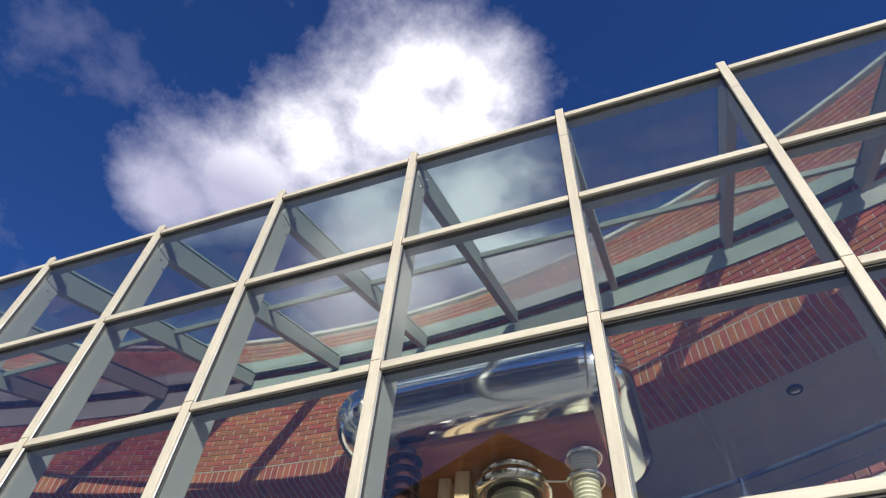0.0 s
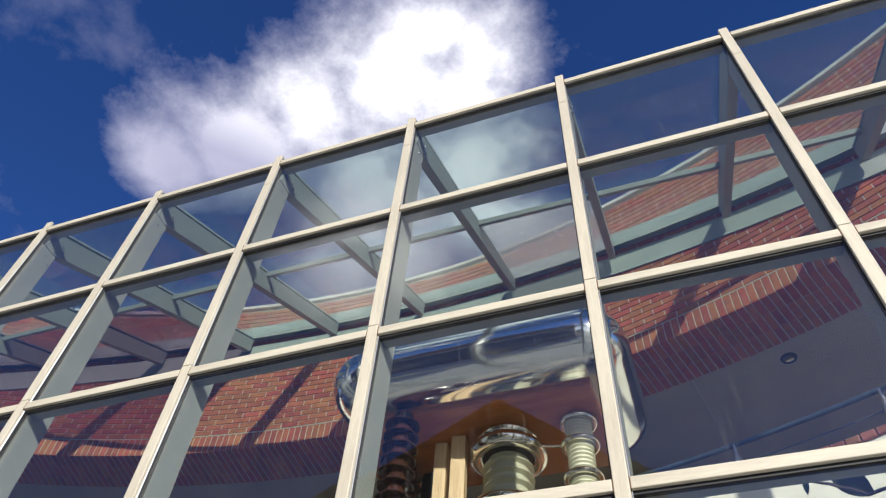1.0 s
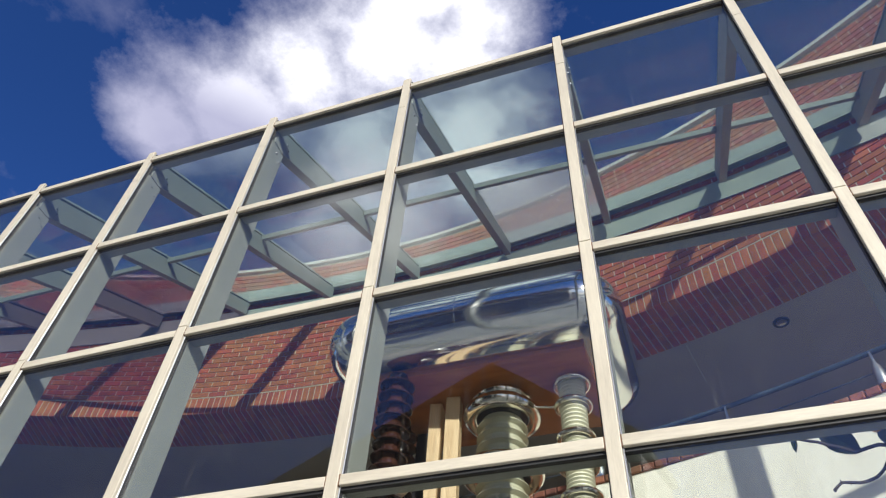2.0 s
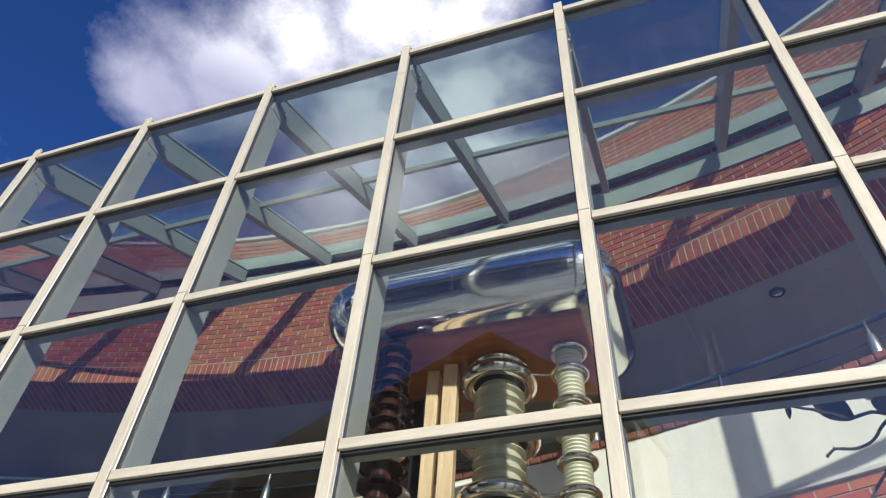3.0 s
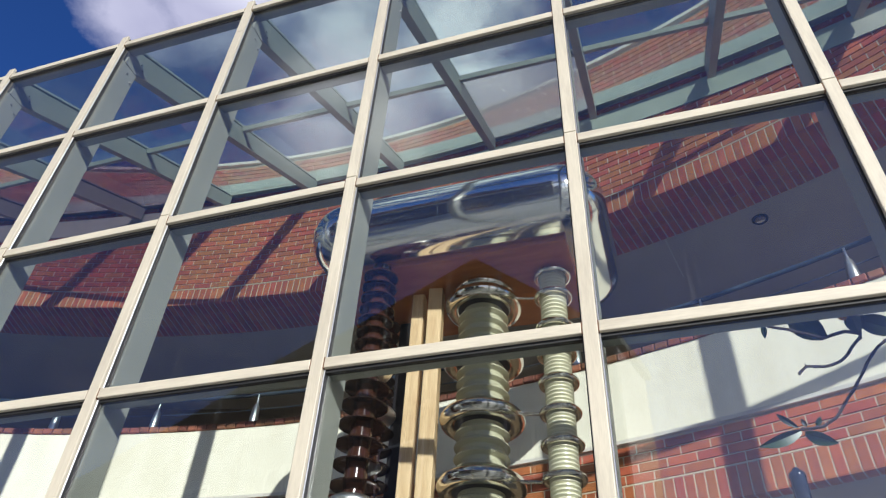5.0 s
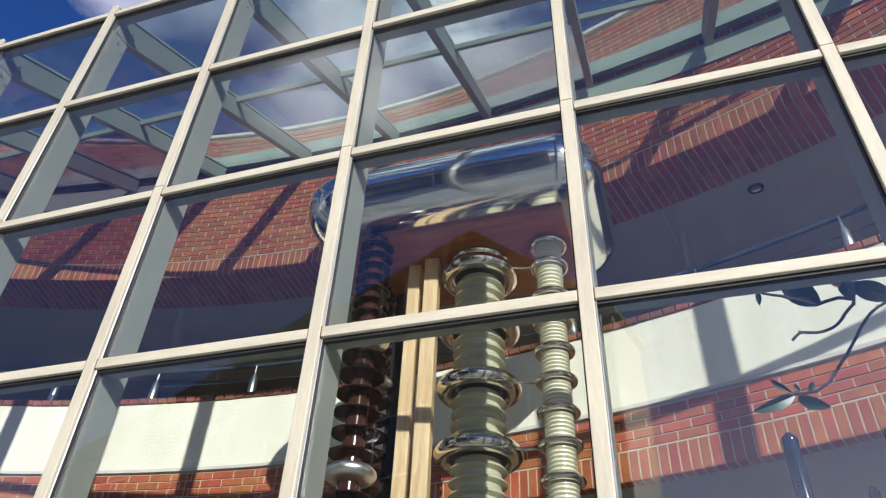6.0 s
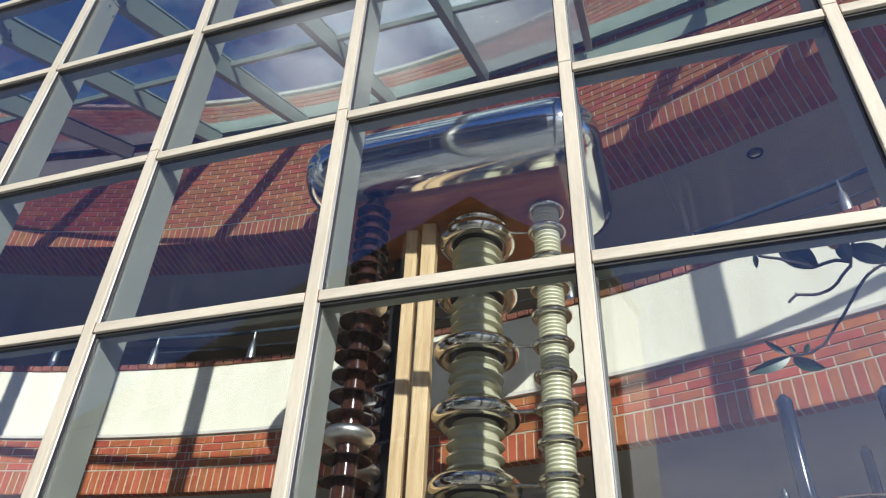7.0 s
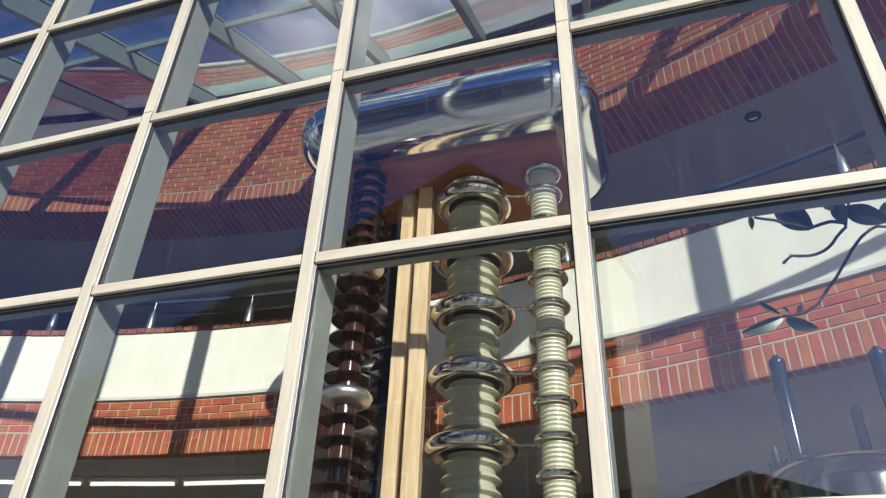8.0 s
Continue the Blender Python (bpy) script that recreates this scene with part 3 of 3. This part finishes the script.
def build_columns():
    a = shed_column("dark_insulator", "dark brown glazed porcelain insulator with satin metal rings", 0.068, 0.150, 0.128, 0.35, 4.722, PORCELAIN, 0.013, 0.010, 7, 0)
    a.matrix_basis = pose(-1.55, 1.22, 0)
    part("foot", box(-0.16, 0.16, -0.16, 0.16, 0.03, 0.35, 0.02, 2), DARK, a)
    a["group"] = "dark porcelain insulators"
    copy_thing(a, pose(-1.745, 1.80, 0.0))
    dark = part("backing_post", box(-0.06, 0.06, -0.03, 0.03, 0.03, 4.717, 0.004), DARK, None, m=pose(-1.60, 1.93, 0))
    tagged(dark, "black enamelled metal post behind the dark insulators", "post")
    # large pale column with chrome grading rings
    big = thing("pale_insulator", "pale green-grey ceramic column with large chrome grading rings", "insulator column", pose(-0.913, 1.67, 0))
    part("core", lathe([(0, 0.4), (0.145, 0.4), (0.145, 4.722), (0, 4.722)], 48), PALE, big, smooth=True)
    shed = finish(lathe([(0.144, 0.028), (0.158, 0.022), (0.178, 0.004), (0.180, -0.004), (0.172, -0.010), (0.15, -0.016), (0.144, -0.022)], 48), "shed", PALE, True)
    ring = finish(lathe(torus_profile(0.222, 0.058, 0.0, 18, 0.95), 56), "grading_ring", CHROME, True)
    inner = finish(lathe([(0.146, 0.05), (0.20, 0.03), (0.20, -0.03), (0.146, -0.05)], 48), "collar", DARK, True)
    zs = [4.575] + [4.113 - 0.4455 * i for i in range(9)]
    for i, z in enumerate(zs):
        part("grading_ring", ring, None, big, "chrome grading ring", m=pose(0, 0, z))
        part("collar", inner, None, big, "dark collar inside the ring", m=pose(0, 0, z))
        nxt = zs[i + 1] if i + 1 < len(zs) else z - 0.4455
        for k in range(4):
            part("shed", shed, None, big, m=pose(0, 0, z + (nxt - z) * (0.24 + 0.18 * k)))
    part("head_flange", lathe(torus_profile(0.190, 0.042, 4.681, 14, 0.95), 56), CHROME, big, "chrome head flange", smooth=True)
    part("foot", box(-0.25, 0.25, -0.25, 0.25, 0.03, 0.4, 0.02, 2), DARK, big)
    # slender ribbed column
    thin = thing("ribbed_insulator", "slender ivory ribbed ceramic column with thin chrome rings", "insulator column", pose(-0.386, 1.58, 0))
    rz = [4.722, 4.507] + [4.463 - 0.2115 * i for i in range(1, 20)]
    tor = finish(lathe(torus_profile(0.112, 0.021, 0.0, 12), 48), "ring", CHROME, True)
    for i, (hi, lo) in enumerate(zip(rz, rz[1:])):
        prof = []
        for k in range(8):
            for s in range(6):
                zz = hi - (hi - lo) * (k + s / 6) / 8
                prof.append((0.083 + 0.009 * math.sin(2 * math.pi * s / 6), zz))
        prof.append((0.083, lo))
        part("ribbed_section", lathe(prof, 40), IVORY, thin, smooth=True)
        part("ring", tor, None, thin, "thin chrome ring", m=pose(0, 0, lo))
    part("ring", tor, None, thin, "thin chrome ring", m=pose(0, 0, 4.690))
    part("foot", box(-0.16, 0.16, -0.16, 0.16, 0.03, rz[-1], 0.02, 2), DARK, thin)
    # rods between the two columns
    for z in zs[:8]:
        rod = part("link_rod", tube([(-0.685, 1.58, z - 0.01), (-0.462, 1.645, z - 0.01)], 0.011), CHROME, None, smooth=True)
        tagged(rod, "thin chrome rod between two insulator columns", "rod", "link rods")


def build_posts():
    for x, y, w in ((-1.395, 1.62, 0.044), (-1.247, 1.575, 0.052)):
        p = part("timber_post", box(-w, w, -0.055, 0.055, 0.03, 4.717, 0.006, 2), PINE, None, m=pose(x, y, 0, 0, 0, 8))
        tagged(p, "pale pine timber post behind the dark insulators", "post", "timber posts")


def build_vessel():
    v = thing("vessel", "domed steel vessel with upright steel bushings", "vessel", pose(1.0, 1.35, 0))
    prof = [(0, 2.50), (0.2, 2.495)] + [(0.28 + 0.14 * math.sin(a), 2.335 + 0.145 * math.cos(a)) for a in np.linspace(0.12, math.pi / 2, 9)] + [(0.42, 0.05), (0, 0.05)]
    part("dome", lathe([(r, z - 0.02) for r, z in prof], 56), DOME, v, smooth=True)
    for x, y, z, r in ((-0.20, -0.05, 3.04, 0.041), (0.26, -0.05, 3.04, 0.041), (0.14, 0.15, 2.82, 0.026), (-0.29, 0.02, 2.60, 0.020)):
        prof = [(0, z), (r * 0.35, z), (r * 0.45, z - 0.006), (r * 0.45, z - 0.02), (r * 0.9, z - 0.024), (r, z - 0.034), (r, z - 0.05), (r * 0.93, z - 0.056), (r * 0.93, 2.50), (r, 2.49), (r, 2.40), (r * 0.9, 2.40), (r * 0.9, 2.3), (0, 2.3)]
        b = part("bushing", lathe(prof, 28), BUSHING, v, "upright dark blue glazed bushing", smooth=True, m=pose(x, y, 0))
        part("flange", lathe([(r, 2.515), (r + 0.022, 2.51), (r + 0.022, 2.485), (r, 2.44)], 24), DOME, b, smooth=True)
    part("lid_ring", lathe(torus_profile(0.16, 0.012, 2.478, 10), 40), DOME, v, "low ring on the lid", smooth=True, m=pose(0.10, 0.05, 0))


def build_railing():
    rail = thing("railing", "steel pipe railing along the gallery front", "railing")
    r = RAD + 0.22
    part("handrail", tube([arc(TH0 + (TH1 - TH0) * i / 120, r, 5.30) for i in range(121)], 0.022), STEEL, rail, smooth=True)
    part("wire", tube([arc(TH0 + (TH1 - TH0) * i / 120, r, 5.12) for i in range(121)], 0.005, 6), STEEL, rail, smooth=True)
    sleeve = finish(lathe([(0, 5.27), (0.009, 5.27), (0.012, 5.20), (0.014, 5.16), (0.034, 5.13), (0.046, 4.98), (0.040, 4.80), (0, 4.80)], 20), "post", SATIN, True)
    for i in range(-6, 7):
        part("post", sleeve, None, rail, "satin metal railing post", m=Matrix.Translation(arc((i * 1.175 - 0.70) / r, RAD + 0.17)))


def build_lamps():
    for i in range(-5, -1):
        th = (i * 1.12 + 0.95) / (RAD + 1.2)
        lamp_body = thing("strip_lamp", "white fluorescent strip lamp glowing on the soffit", "lamp", Matrix.Translation(arc(th, RAD + 1.25, L_BOT + 0.135)) @ pose(0, 0, 0, 0, 0, -math.degrees(th)), group="strip lamps")
        part("tray", box(-0.52, 0.52, -0.05, 0.05, -0.045, 0.0, 0.006), STUCCO, lamp_body)
        part("tube", lathe([(0, -0.5), (0.019, -0.5), (0.019, 0.5), (0, 0.5)], 14, m=pose(0, 0, -0.066, 0, 90, 0)), TUBE, lamp_body, smooth=True)
    for i, (x, y) in enumerate(((1.43, 3.42), (-0.6, 3.95), (3.1, 2.6))):
        spot = thing("ceiling_spot", "round recessed dark downlight in the plaster ceiling", "lamp", pose(x, y, U_BOT + 0.02), group="ceiling downlights")
        part("rim", lathe([(0.05, 0.0), (0.052, -0.010), (0.075, -0.010), (0.080, 0.0)], 32), DARK, spot, smooth=True)
        part("reflector", lathe([(0.05, -0.006), (0.035, 0.0), (0, -0.002)], 32), CHROME, spot, smooth=True)


# ---------------------------------------------------------------- plant near the glass


def leaf_mesh():
    bm = bmesh.new()
    rows = []
    for i in range(7):
        u = i / 6
        wdt = 0.5 * math.sin(math.pi * min(1, 0.06 + u * 0.92)) ** 0.8 * 0.5
        rows.append([bm.verts.new((s * wdt, u, 0.10 * abs(s) * wdt * 4 - 0.25 * u * u)) for s in (-1, -0.5, 0, 0.5, 1)])
    for a, b in zip(rows, rows[1:]):
        for k in range(4):
            bm.faces.new((a[k], a[k + 1], b[k + 1], b[k]))
    r = bmesh.ops.solidify(bm, geom=bm.faces[:], thickness=0.012)
    return finish(bm, "leaf", LEAF, True)


def build_plant():
    plant = thing("climbing_plant", "bare thorny climbing plant with dark leathery leaves behind the glass", "plant", pose(1.3, 0.32, 0.03))
    base = Vector((1.3, 0.32, 0.03))
    rng = random.Random(4)
    stems = [
        [(1.3, 0.32, 0.03), (1.36, 0.33, 1.0), (1.42, 0.32, 2.0), (1.36, 0.31, 2.85), (1.24, 0.30, 3.07), (1.13, 0.30, 3.118), (1.066, 0.30, 3.08), (1.009, 0.30, 3.017), (0.955, 0.30, 2.934), (0.838, 0.30, 2.80), (0.791, 0.30, 2.769), (0.711, 0.30, 2.768)],
        [(1.36, 0.31, 2.85), (1.27, 0.30, 3.20), (1.14, 0.30, 3.30), (1.06, 0.30, 3.25), (1.021, 0.30, 3.132), (0.976, 0.30, 3.09), (0.941, 0.30, 3.047), (0.90, 0.30, 3.027), (0.856, 0.30, 3.015), (0.796, 0.30, 3.03), (0.761, 0.30, 3.001)],
        [(1.026, 0.30, 3.15), (0.974, 0.305, 3.168), (0.887, 0.31, 3.155), (0.829, 0.31, 3.186), (0.771, 0.31, 3.219), (0.699, 0.31, 3.244)],
    ]
    for s in stems:
        pts = [Vector(p) - base for p in s]
        fine = []
        for a, b in zip(pts, pts[1:]):
            k = max(2, int((b - a).length / 0.035))
            fine += [a.lerp(b, i / k) + Vector((rng.uniform(-1, 1), rng.uniform(-1, 1), rng.uniform(-1, 1))) * 0.0035 for i in range(k)]
        fine.append(pts[-1])
        bm = tube(fine, 0.0078, 7, taper=0.75)
        for p in fine:
            d = Vector((rng.uniform(-1, 1), rng.uniform(-1, 1), rng.uniform(-1, 1))).normalized()
            tube([p, p + d * 0.013], 0.0045, 5, bm, 0.25)
        part("stem", bm, BARK, plant, "dry knobbly stem", smooth=True)
    lm = leaf_mesh()
    yellow = lm.copy()
    yellow.materials.clear()
    yellow.materials.append(YELLOW)
    leaves = [
        ((0.709, 0.30, 2.762), (0.568, 0.27, 2.692), 0.62), ((0.721, 0.30, 2.753), (0.801, 0.27, 2.684), 0.95), ((0.702, 0.30, 2.776), (0.634, 0.28, 2.827), 0.55),
        ((0.732, 0.30, 2.777), (0.718, 0.29, 2.806), 1.0), ((0.766, 0.30, 2.772), (0.789, 0.29, 2.808), 1.0), ((0.900, 0.31, 3.155), (0.775, 0.29, 3.285), 1.15),
        ((1.035, 0.30, 3.215), (1.160, 0.27, 3.120), 1.05), ((1.022, 0.30, 3.151), (1.005, 0.28, 3.262), 1.1), ((1.21, 0.30, 3.22), (1.145, 0.28, 3.135), 1.0),
        ((0.684, 0.31, 3.250), (0.680, 0.30, 3.190), 0.8), ((1.14, 0.30, 3.30), (1.24, 0.27, 3.26), 1.0), ((1.36, 0.33, 1.6), (1.24, 0.3, 1.50), 0.9), ((1.40, 0.33, 2.2), (1.50, 0.26, 2.1), 0.9)]
    for k, ((x, y, z), (tx, ty, tz), wide) in enumerate(leaves + [((0.998, 0.285, 3.221), (0.962, 0.28, 3.228), 1.5)]):
        a, b = Vector((x, y, z)), Vector((tx, ty, tz))
        size = (b - a).length
        along = (b - a) / size
        face = Vector((-0.2, -0.8, -0.55)) + Vector((rng.uniform(-1, 1), rng.uniform(-1, 1), rng.uniform(-1, 1))) * 0.3
        side = along.cross(face).normalized()
        turn = Matrix((side, along, side.cross(along))).transposed()
        wilted = k == len(leaves)
        part("leaf", yellow if wilted else lm, None, plant, "small yellowed leaf" if wilted else "", m=Matrix.LocRotScale(a - base, turn.to_quaternion(), (size * wide, size, size)))


# ---------------------------------------------------------------- neighbours across the yard, mirrored in the glass


def window_unit(parent, m, w, h):
    win = part("window", box(-w / 2, w / 2, -0.03, 0.02, 0, h), DARKGLASS, parent, "dark window", m=m)
    for x0, x1, z0, z1 in ((-w / 2, -w / 2 + 0.06, 0, h), (w / 2 - 0.06, w / 2, 0, h), (-w / 2 + 0.06, w / 2 - 0.06, 0, 0.06), (-w / 2 + 0.06, w / 2 - 0.06, h - 0.06, h), (-0.03, 0.03, 0.06, h - 0.06)):
        part("frame", box(x0, x1, -0.06, -0.031, z0, z1), COPING, win)


def build_neighbours():
    turn = math.degrees(math.atan2(0.27, 1.0))
    tower = thing("apartment_building", "tall dark brown brick apartment building with balconies", "building", pose(-0.6, -11.494, 0, 0, 0, 180 + turn))
    # local x runs along the front, local -y looks at the glass front
    part("wall", box(0.0, 20.0, 0.0, 1.75, 0, 10.4), BROWN, tower)
    part("end_wall", box(-0.05, -0.004, 0.02, 1.75, 0, 10.3), BEIGE, tower, "beige tiled end wall")
    part("rear_block", box(5.5, 20.0, 1.76, 9.0, 0, 10.0), BROWN, tower)
    bm = bmesh.new()
    prof = [(-0.15, 10.402), (20.2, 10.402), (20.2, 10.6), (3.6, 14.3), (-0.15, 10.6)]
    ends = [[bm.verts.new((x, y, z)) for x, z in prof] for y in (-0.10, 1.9)]
    bm.faces.new(ends[0])
    bm.faces.new(ends[1][::-1])
    for i in range(5):
        bm.faces.new((ends[0][i], ends[0][(i + 1) % 5], ends[1][(i + 1) % 5], ends[1][i]))
    part("roof", bm, OLIVE, tower, "steep olive-brown gable")
    for floor in range(3):
        for k in range(5):
            window_unit(tower, pose(2.2 + 3.6 * k, 0.0, 1.2 + 3.3 * floor), 1.4, 1.6)
        slab = part("balcony", box(0.2, 1.5, -0.9, -0.004, 0.9 + 3.3 * floor, 1.05 + 3.3 * floor), COPING, tower)
        part("rail", box(0.22, 1.48, -0.88, -0.85, 1.9 + 3.3 * floor, 1.94 + 3.3 * floor), STEEL, slab)
        for i in range(9):
            part("baluster", box(0.22 + 0.155 * i, 0.235 + 0.155 * i, -0.875, -0.855, 1.05 + 3.3 * floor, 1.9 + 3.3 * floor), STEEL, slab)
    house = thing("house", "low house with an olive-brown gabled roof", "house", pose(2.0, -17.294, 0, 0, 0, 180))
    part("wall", box(-2.2, 2.2, 0.0, 6.0, 0, 5.9), BEIGE, house)
    bm = bmesh.new()
    prof = [(-2.4, 5.75), (0, 6.585), (2.4, 5.75), (2.4, 5.95), (0, 6.785), (-2.4, 5.95)]
    ends = [[bm.verts.new((x, y, z)) for x, z in prof] for y in (-0.4, 6.4)]
    bm.faces.new(ends[0])
    bm.faces.new(ends[1][::-1])
    for i in range(6):
        bm.faces.new((ends[0][i], ends[0][(i + 1) % 6], ends[1][(i + 1) % 6], ends[1][i]))
    part("roof", bm, OLIVE, house, "olive-brown roof")
    bm = bmesh.new()
    g = [[bm.verts.new((x, y, z)) for x, z in ((-1.9, 5.905), (1.9, 5.905), (0, 6.56))] for y in (0.0, 5.99)]
    bm.faces.new(g[0])
    bm.faces.new(g[1][::-1])
    for i in range(3):
        bm.faces.new((g[0][i], g[0][(i + 1) % 3], g[1][(i + 1) % 3], g[1][i]))
    part("gable", bm, OLIVE, house)
    window_unit(house, pose(-1.1, 0.0, 3.4), 1.0, 1.4)
    window_unit(house, pose(1.1, 0.0, 3.4), 1.0, 1.4)


build_neighbours()
build_terminal()
build_columns()
build_posts()
build_vessel()
build_railing()
build_lamps()
build_plant()

# ---------------------------------------------------------------- bricks


def brick_mesh(name, l, h, d, material, c=0.003):
    """A brick with chamfered front arrises; its front looks along -y."""
    bm = bmesh.new()
    f0 = [bm.verts.new((sx * (l / 2 - c), 0, sz * (h / 2 - c))) for sx, sz in ((-1, -1), (1, -1), (1, 1), (-1, 1))]
    f1 = [bm.verts.new((sx * l / 2, c, sz * h / 2)) for sx, sz in ((-1, -1), (1, -1), (1, 1), (-1, 1))]
    f2 = [bm.verts.new((sx * l / 2, d, sz * h / 2)) for sx, sz in ((-1, -1), (1, -1), (1, 1), (-1, 1))]
    bm.faces.new(f0)
    for a, b in ((f0, f1), (f1, f2)):
        for i in range(4):
            bm.faces.new((a[i], a[(i + 1) % 4], b[(i + 1) % 4], b[i]))
    bm.faces.new(f2[::-1])
    return finish(bm, name, material)


PITCH, COURSE = 0.225, 0.0762
rng = random.Random(7)


def lay(wall, spots, size, near, label):
    """Bricks at (arc length, height): those in the near stretch are parts of the wall, the others one joined part."""
    l, h = size
    mesh = brick_mesh("brick", l, h, 0.03, BRICK)
    far_v, far_f = [], []
    proto = [v.co.copy() for v in mesh.vertices]
    faces = [tuple(p.vertices) for p in mesh.polygons]
    count = 0
    for s, z in spots:
        th = s / RAD
        m = Matrix.Translation(arc(th, RAD - 0.0085 - rng.uniform(0, 0.0025), z)) @ pose(0, 0, 0, rng.uniform(-0.4, 0.4), rng.uniform(-0.4, 0.4), -math.degrees(th))
        if near[0] < s < near[1] and near[2] < z < near[3] and count < 300:
            part("brick", mesh, None, wall, m=m)
            count += 1
        else:
            o = len(far_v)
            far_v += [m @ v for v in proto]
            far_f += [tuple(i + o for i in fc) for fc in faces]
    joint_v, joint_f = [], []
    step = l + 0.010
    for s, z in spots:
        th = (s + step / 2) / RAD
        m = Matrix.Translation(arc(th, RAD - 0.006, z)) @ pose(0, 0, 0, 0, 0, -math.degrees(th))
        o = len(joint_v)
        hh = h / 2 * rng.uniform(0.90, 1.0)
        joint_v += [m @ Vector((x, y, zz)) for x in (-0.0062, 0.0062) for y in (0, 0.012) for zz in (-hh, hh)]
        joint_f += [tuple(i + o for i in fc) for fc in ((0, 1, 3, 2), (4, 6, 7, 5), (0, 4, 5, 1), (2, 3, 7, 6), (1, 5, 7, 3), (0, 2, 6, 4))]
    me = bpy.data.meshes.new("mortar_joints")
    me.from_pydata(joint_v, [], joint_f)
    me.materials.append(MORTAR)
    tagged(part("mortar_joints", me, None, wall), "pale upright mortar joints", kind="stuff")
    me = bpy.data.meshes.new("brickwork")
    me.from_pydata(far_v, [], far_f)
    me.materials.append(BRICK_FAR)
    tagged(part("brickwork", me, None, wall), label, kind="stuff")


S0, S1 = RAD * TH0, RAD * TH1


def running(z0, courses, shift=0.0):
    return [(S0 + (i + 0.5 * (j % 2) + shift) * PITCH, z0 + (j + 0.5) * COURSE) for j in range(courses) for i in range(int((S1 - S0) / PITCH))]


def soldiers(z):
    return [(S0 + (i + 0.5) * 0.0765, z) for i in range(int((S1 - S0) / 0.0765))]


lay(wall_upper, running(U_SOLD + 0.004, 28), (0.215, 0.066), (2.6, 5.2, 6.6, 8.9), "red bricks in running bond")
lay(wall_gallery, running(L_SOLD + 0.003, 4), (0.215, 0.066), (-6.0, 6.5, 3, 5), "red bricks in running bond")
lay(wall_upper, soldiers((U_BOT + U_SOLD) / 2 - 0.002), (0.0665, 0.213), (-4.0, 6.0, 6, 7), "red soldier bricks on end")
lay(wall_gallery, soldiers((L_BOT + L_SOLD) / 2 - 0.002), (0.0665, 0.218), (-6.0, 6.5, 3, 4), "red soldier bricks on end")


def underside(wall, z, depth, rows):
    """Bricks on end that return under the wall's lower edge."""
    step = depth / rows
    mesh = brick_mesh("soffit_brick", 0.0665, step - 0.003, 0.02, BRICK)
    proto = [v.co.copy() for v in mesh.vertices]
    faces = [tuple(p.vertices) for p in mesh.polygons]
    vs, fs = [], []
    for i in range(int((S1 - S0) / 0.0765)):
        th = (S0 + (i + 0.5) * 0.0765) / RAD
        for j in range(rows):
            m = Matrix.Translation(arc(th, RAD - 0.009 + (j + 0.5) * step, z - 0.0025 - rng.uniform(0, 0.001))) @ pose(0, 0, 0, 0, 0, -math.degrees(th)) @ pose(0, 0, 0, 90, 0, 0)
            o = len(vs)
            vs += [m @ v for v in proto]
            fs += [tuple(k + o for k in fc) for fc in faces]
    me = bpy.data.meshes.new("soffit_bricks")
    me.from_pydata(vs, [], fs)
    me.materials.append(BRICK_FAR)
    tagged(part("soffit_bricks", me, None, wall), "red bricks under the wall's lower edge", kind="stuff")


underside(wall_upper, U_BOT, 0.65, 3)
underside(wall_gallery, L_BOT, 0.12, 1)


def sill():
    sill_wall = thing("sill", "row of weathered red bricks on edge along the parapet", "sill", kind="structure")
    mesh = brick_mesh("sill_brick", 0.102, SILL_TOP - BAND_TOP - 0.002, 0.17, SILL_BRICK, 0.008)
    for i in range(int((S1 - S0) / 0.110)):
        s = S0 + (i + 0.5) * 0.110
        if -8.5 < s < 7.5:
            th = s / RAD
            part("sill_brick", mesh, None, sill_wall, m=Matrix.Translation(arc(th, RAD - 0.026 - rng.uniform(0, 0.006), (SILL_TOP + BAND_TOP) / 2 + rng.uniform(-0.002, 0.002))) @ pose(0, 0, 0, 0, rng.uniform(-1, 1), -math.degrees(th)))


sill()
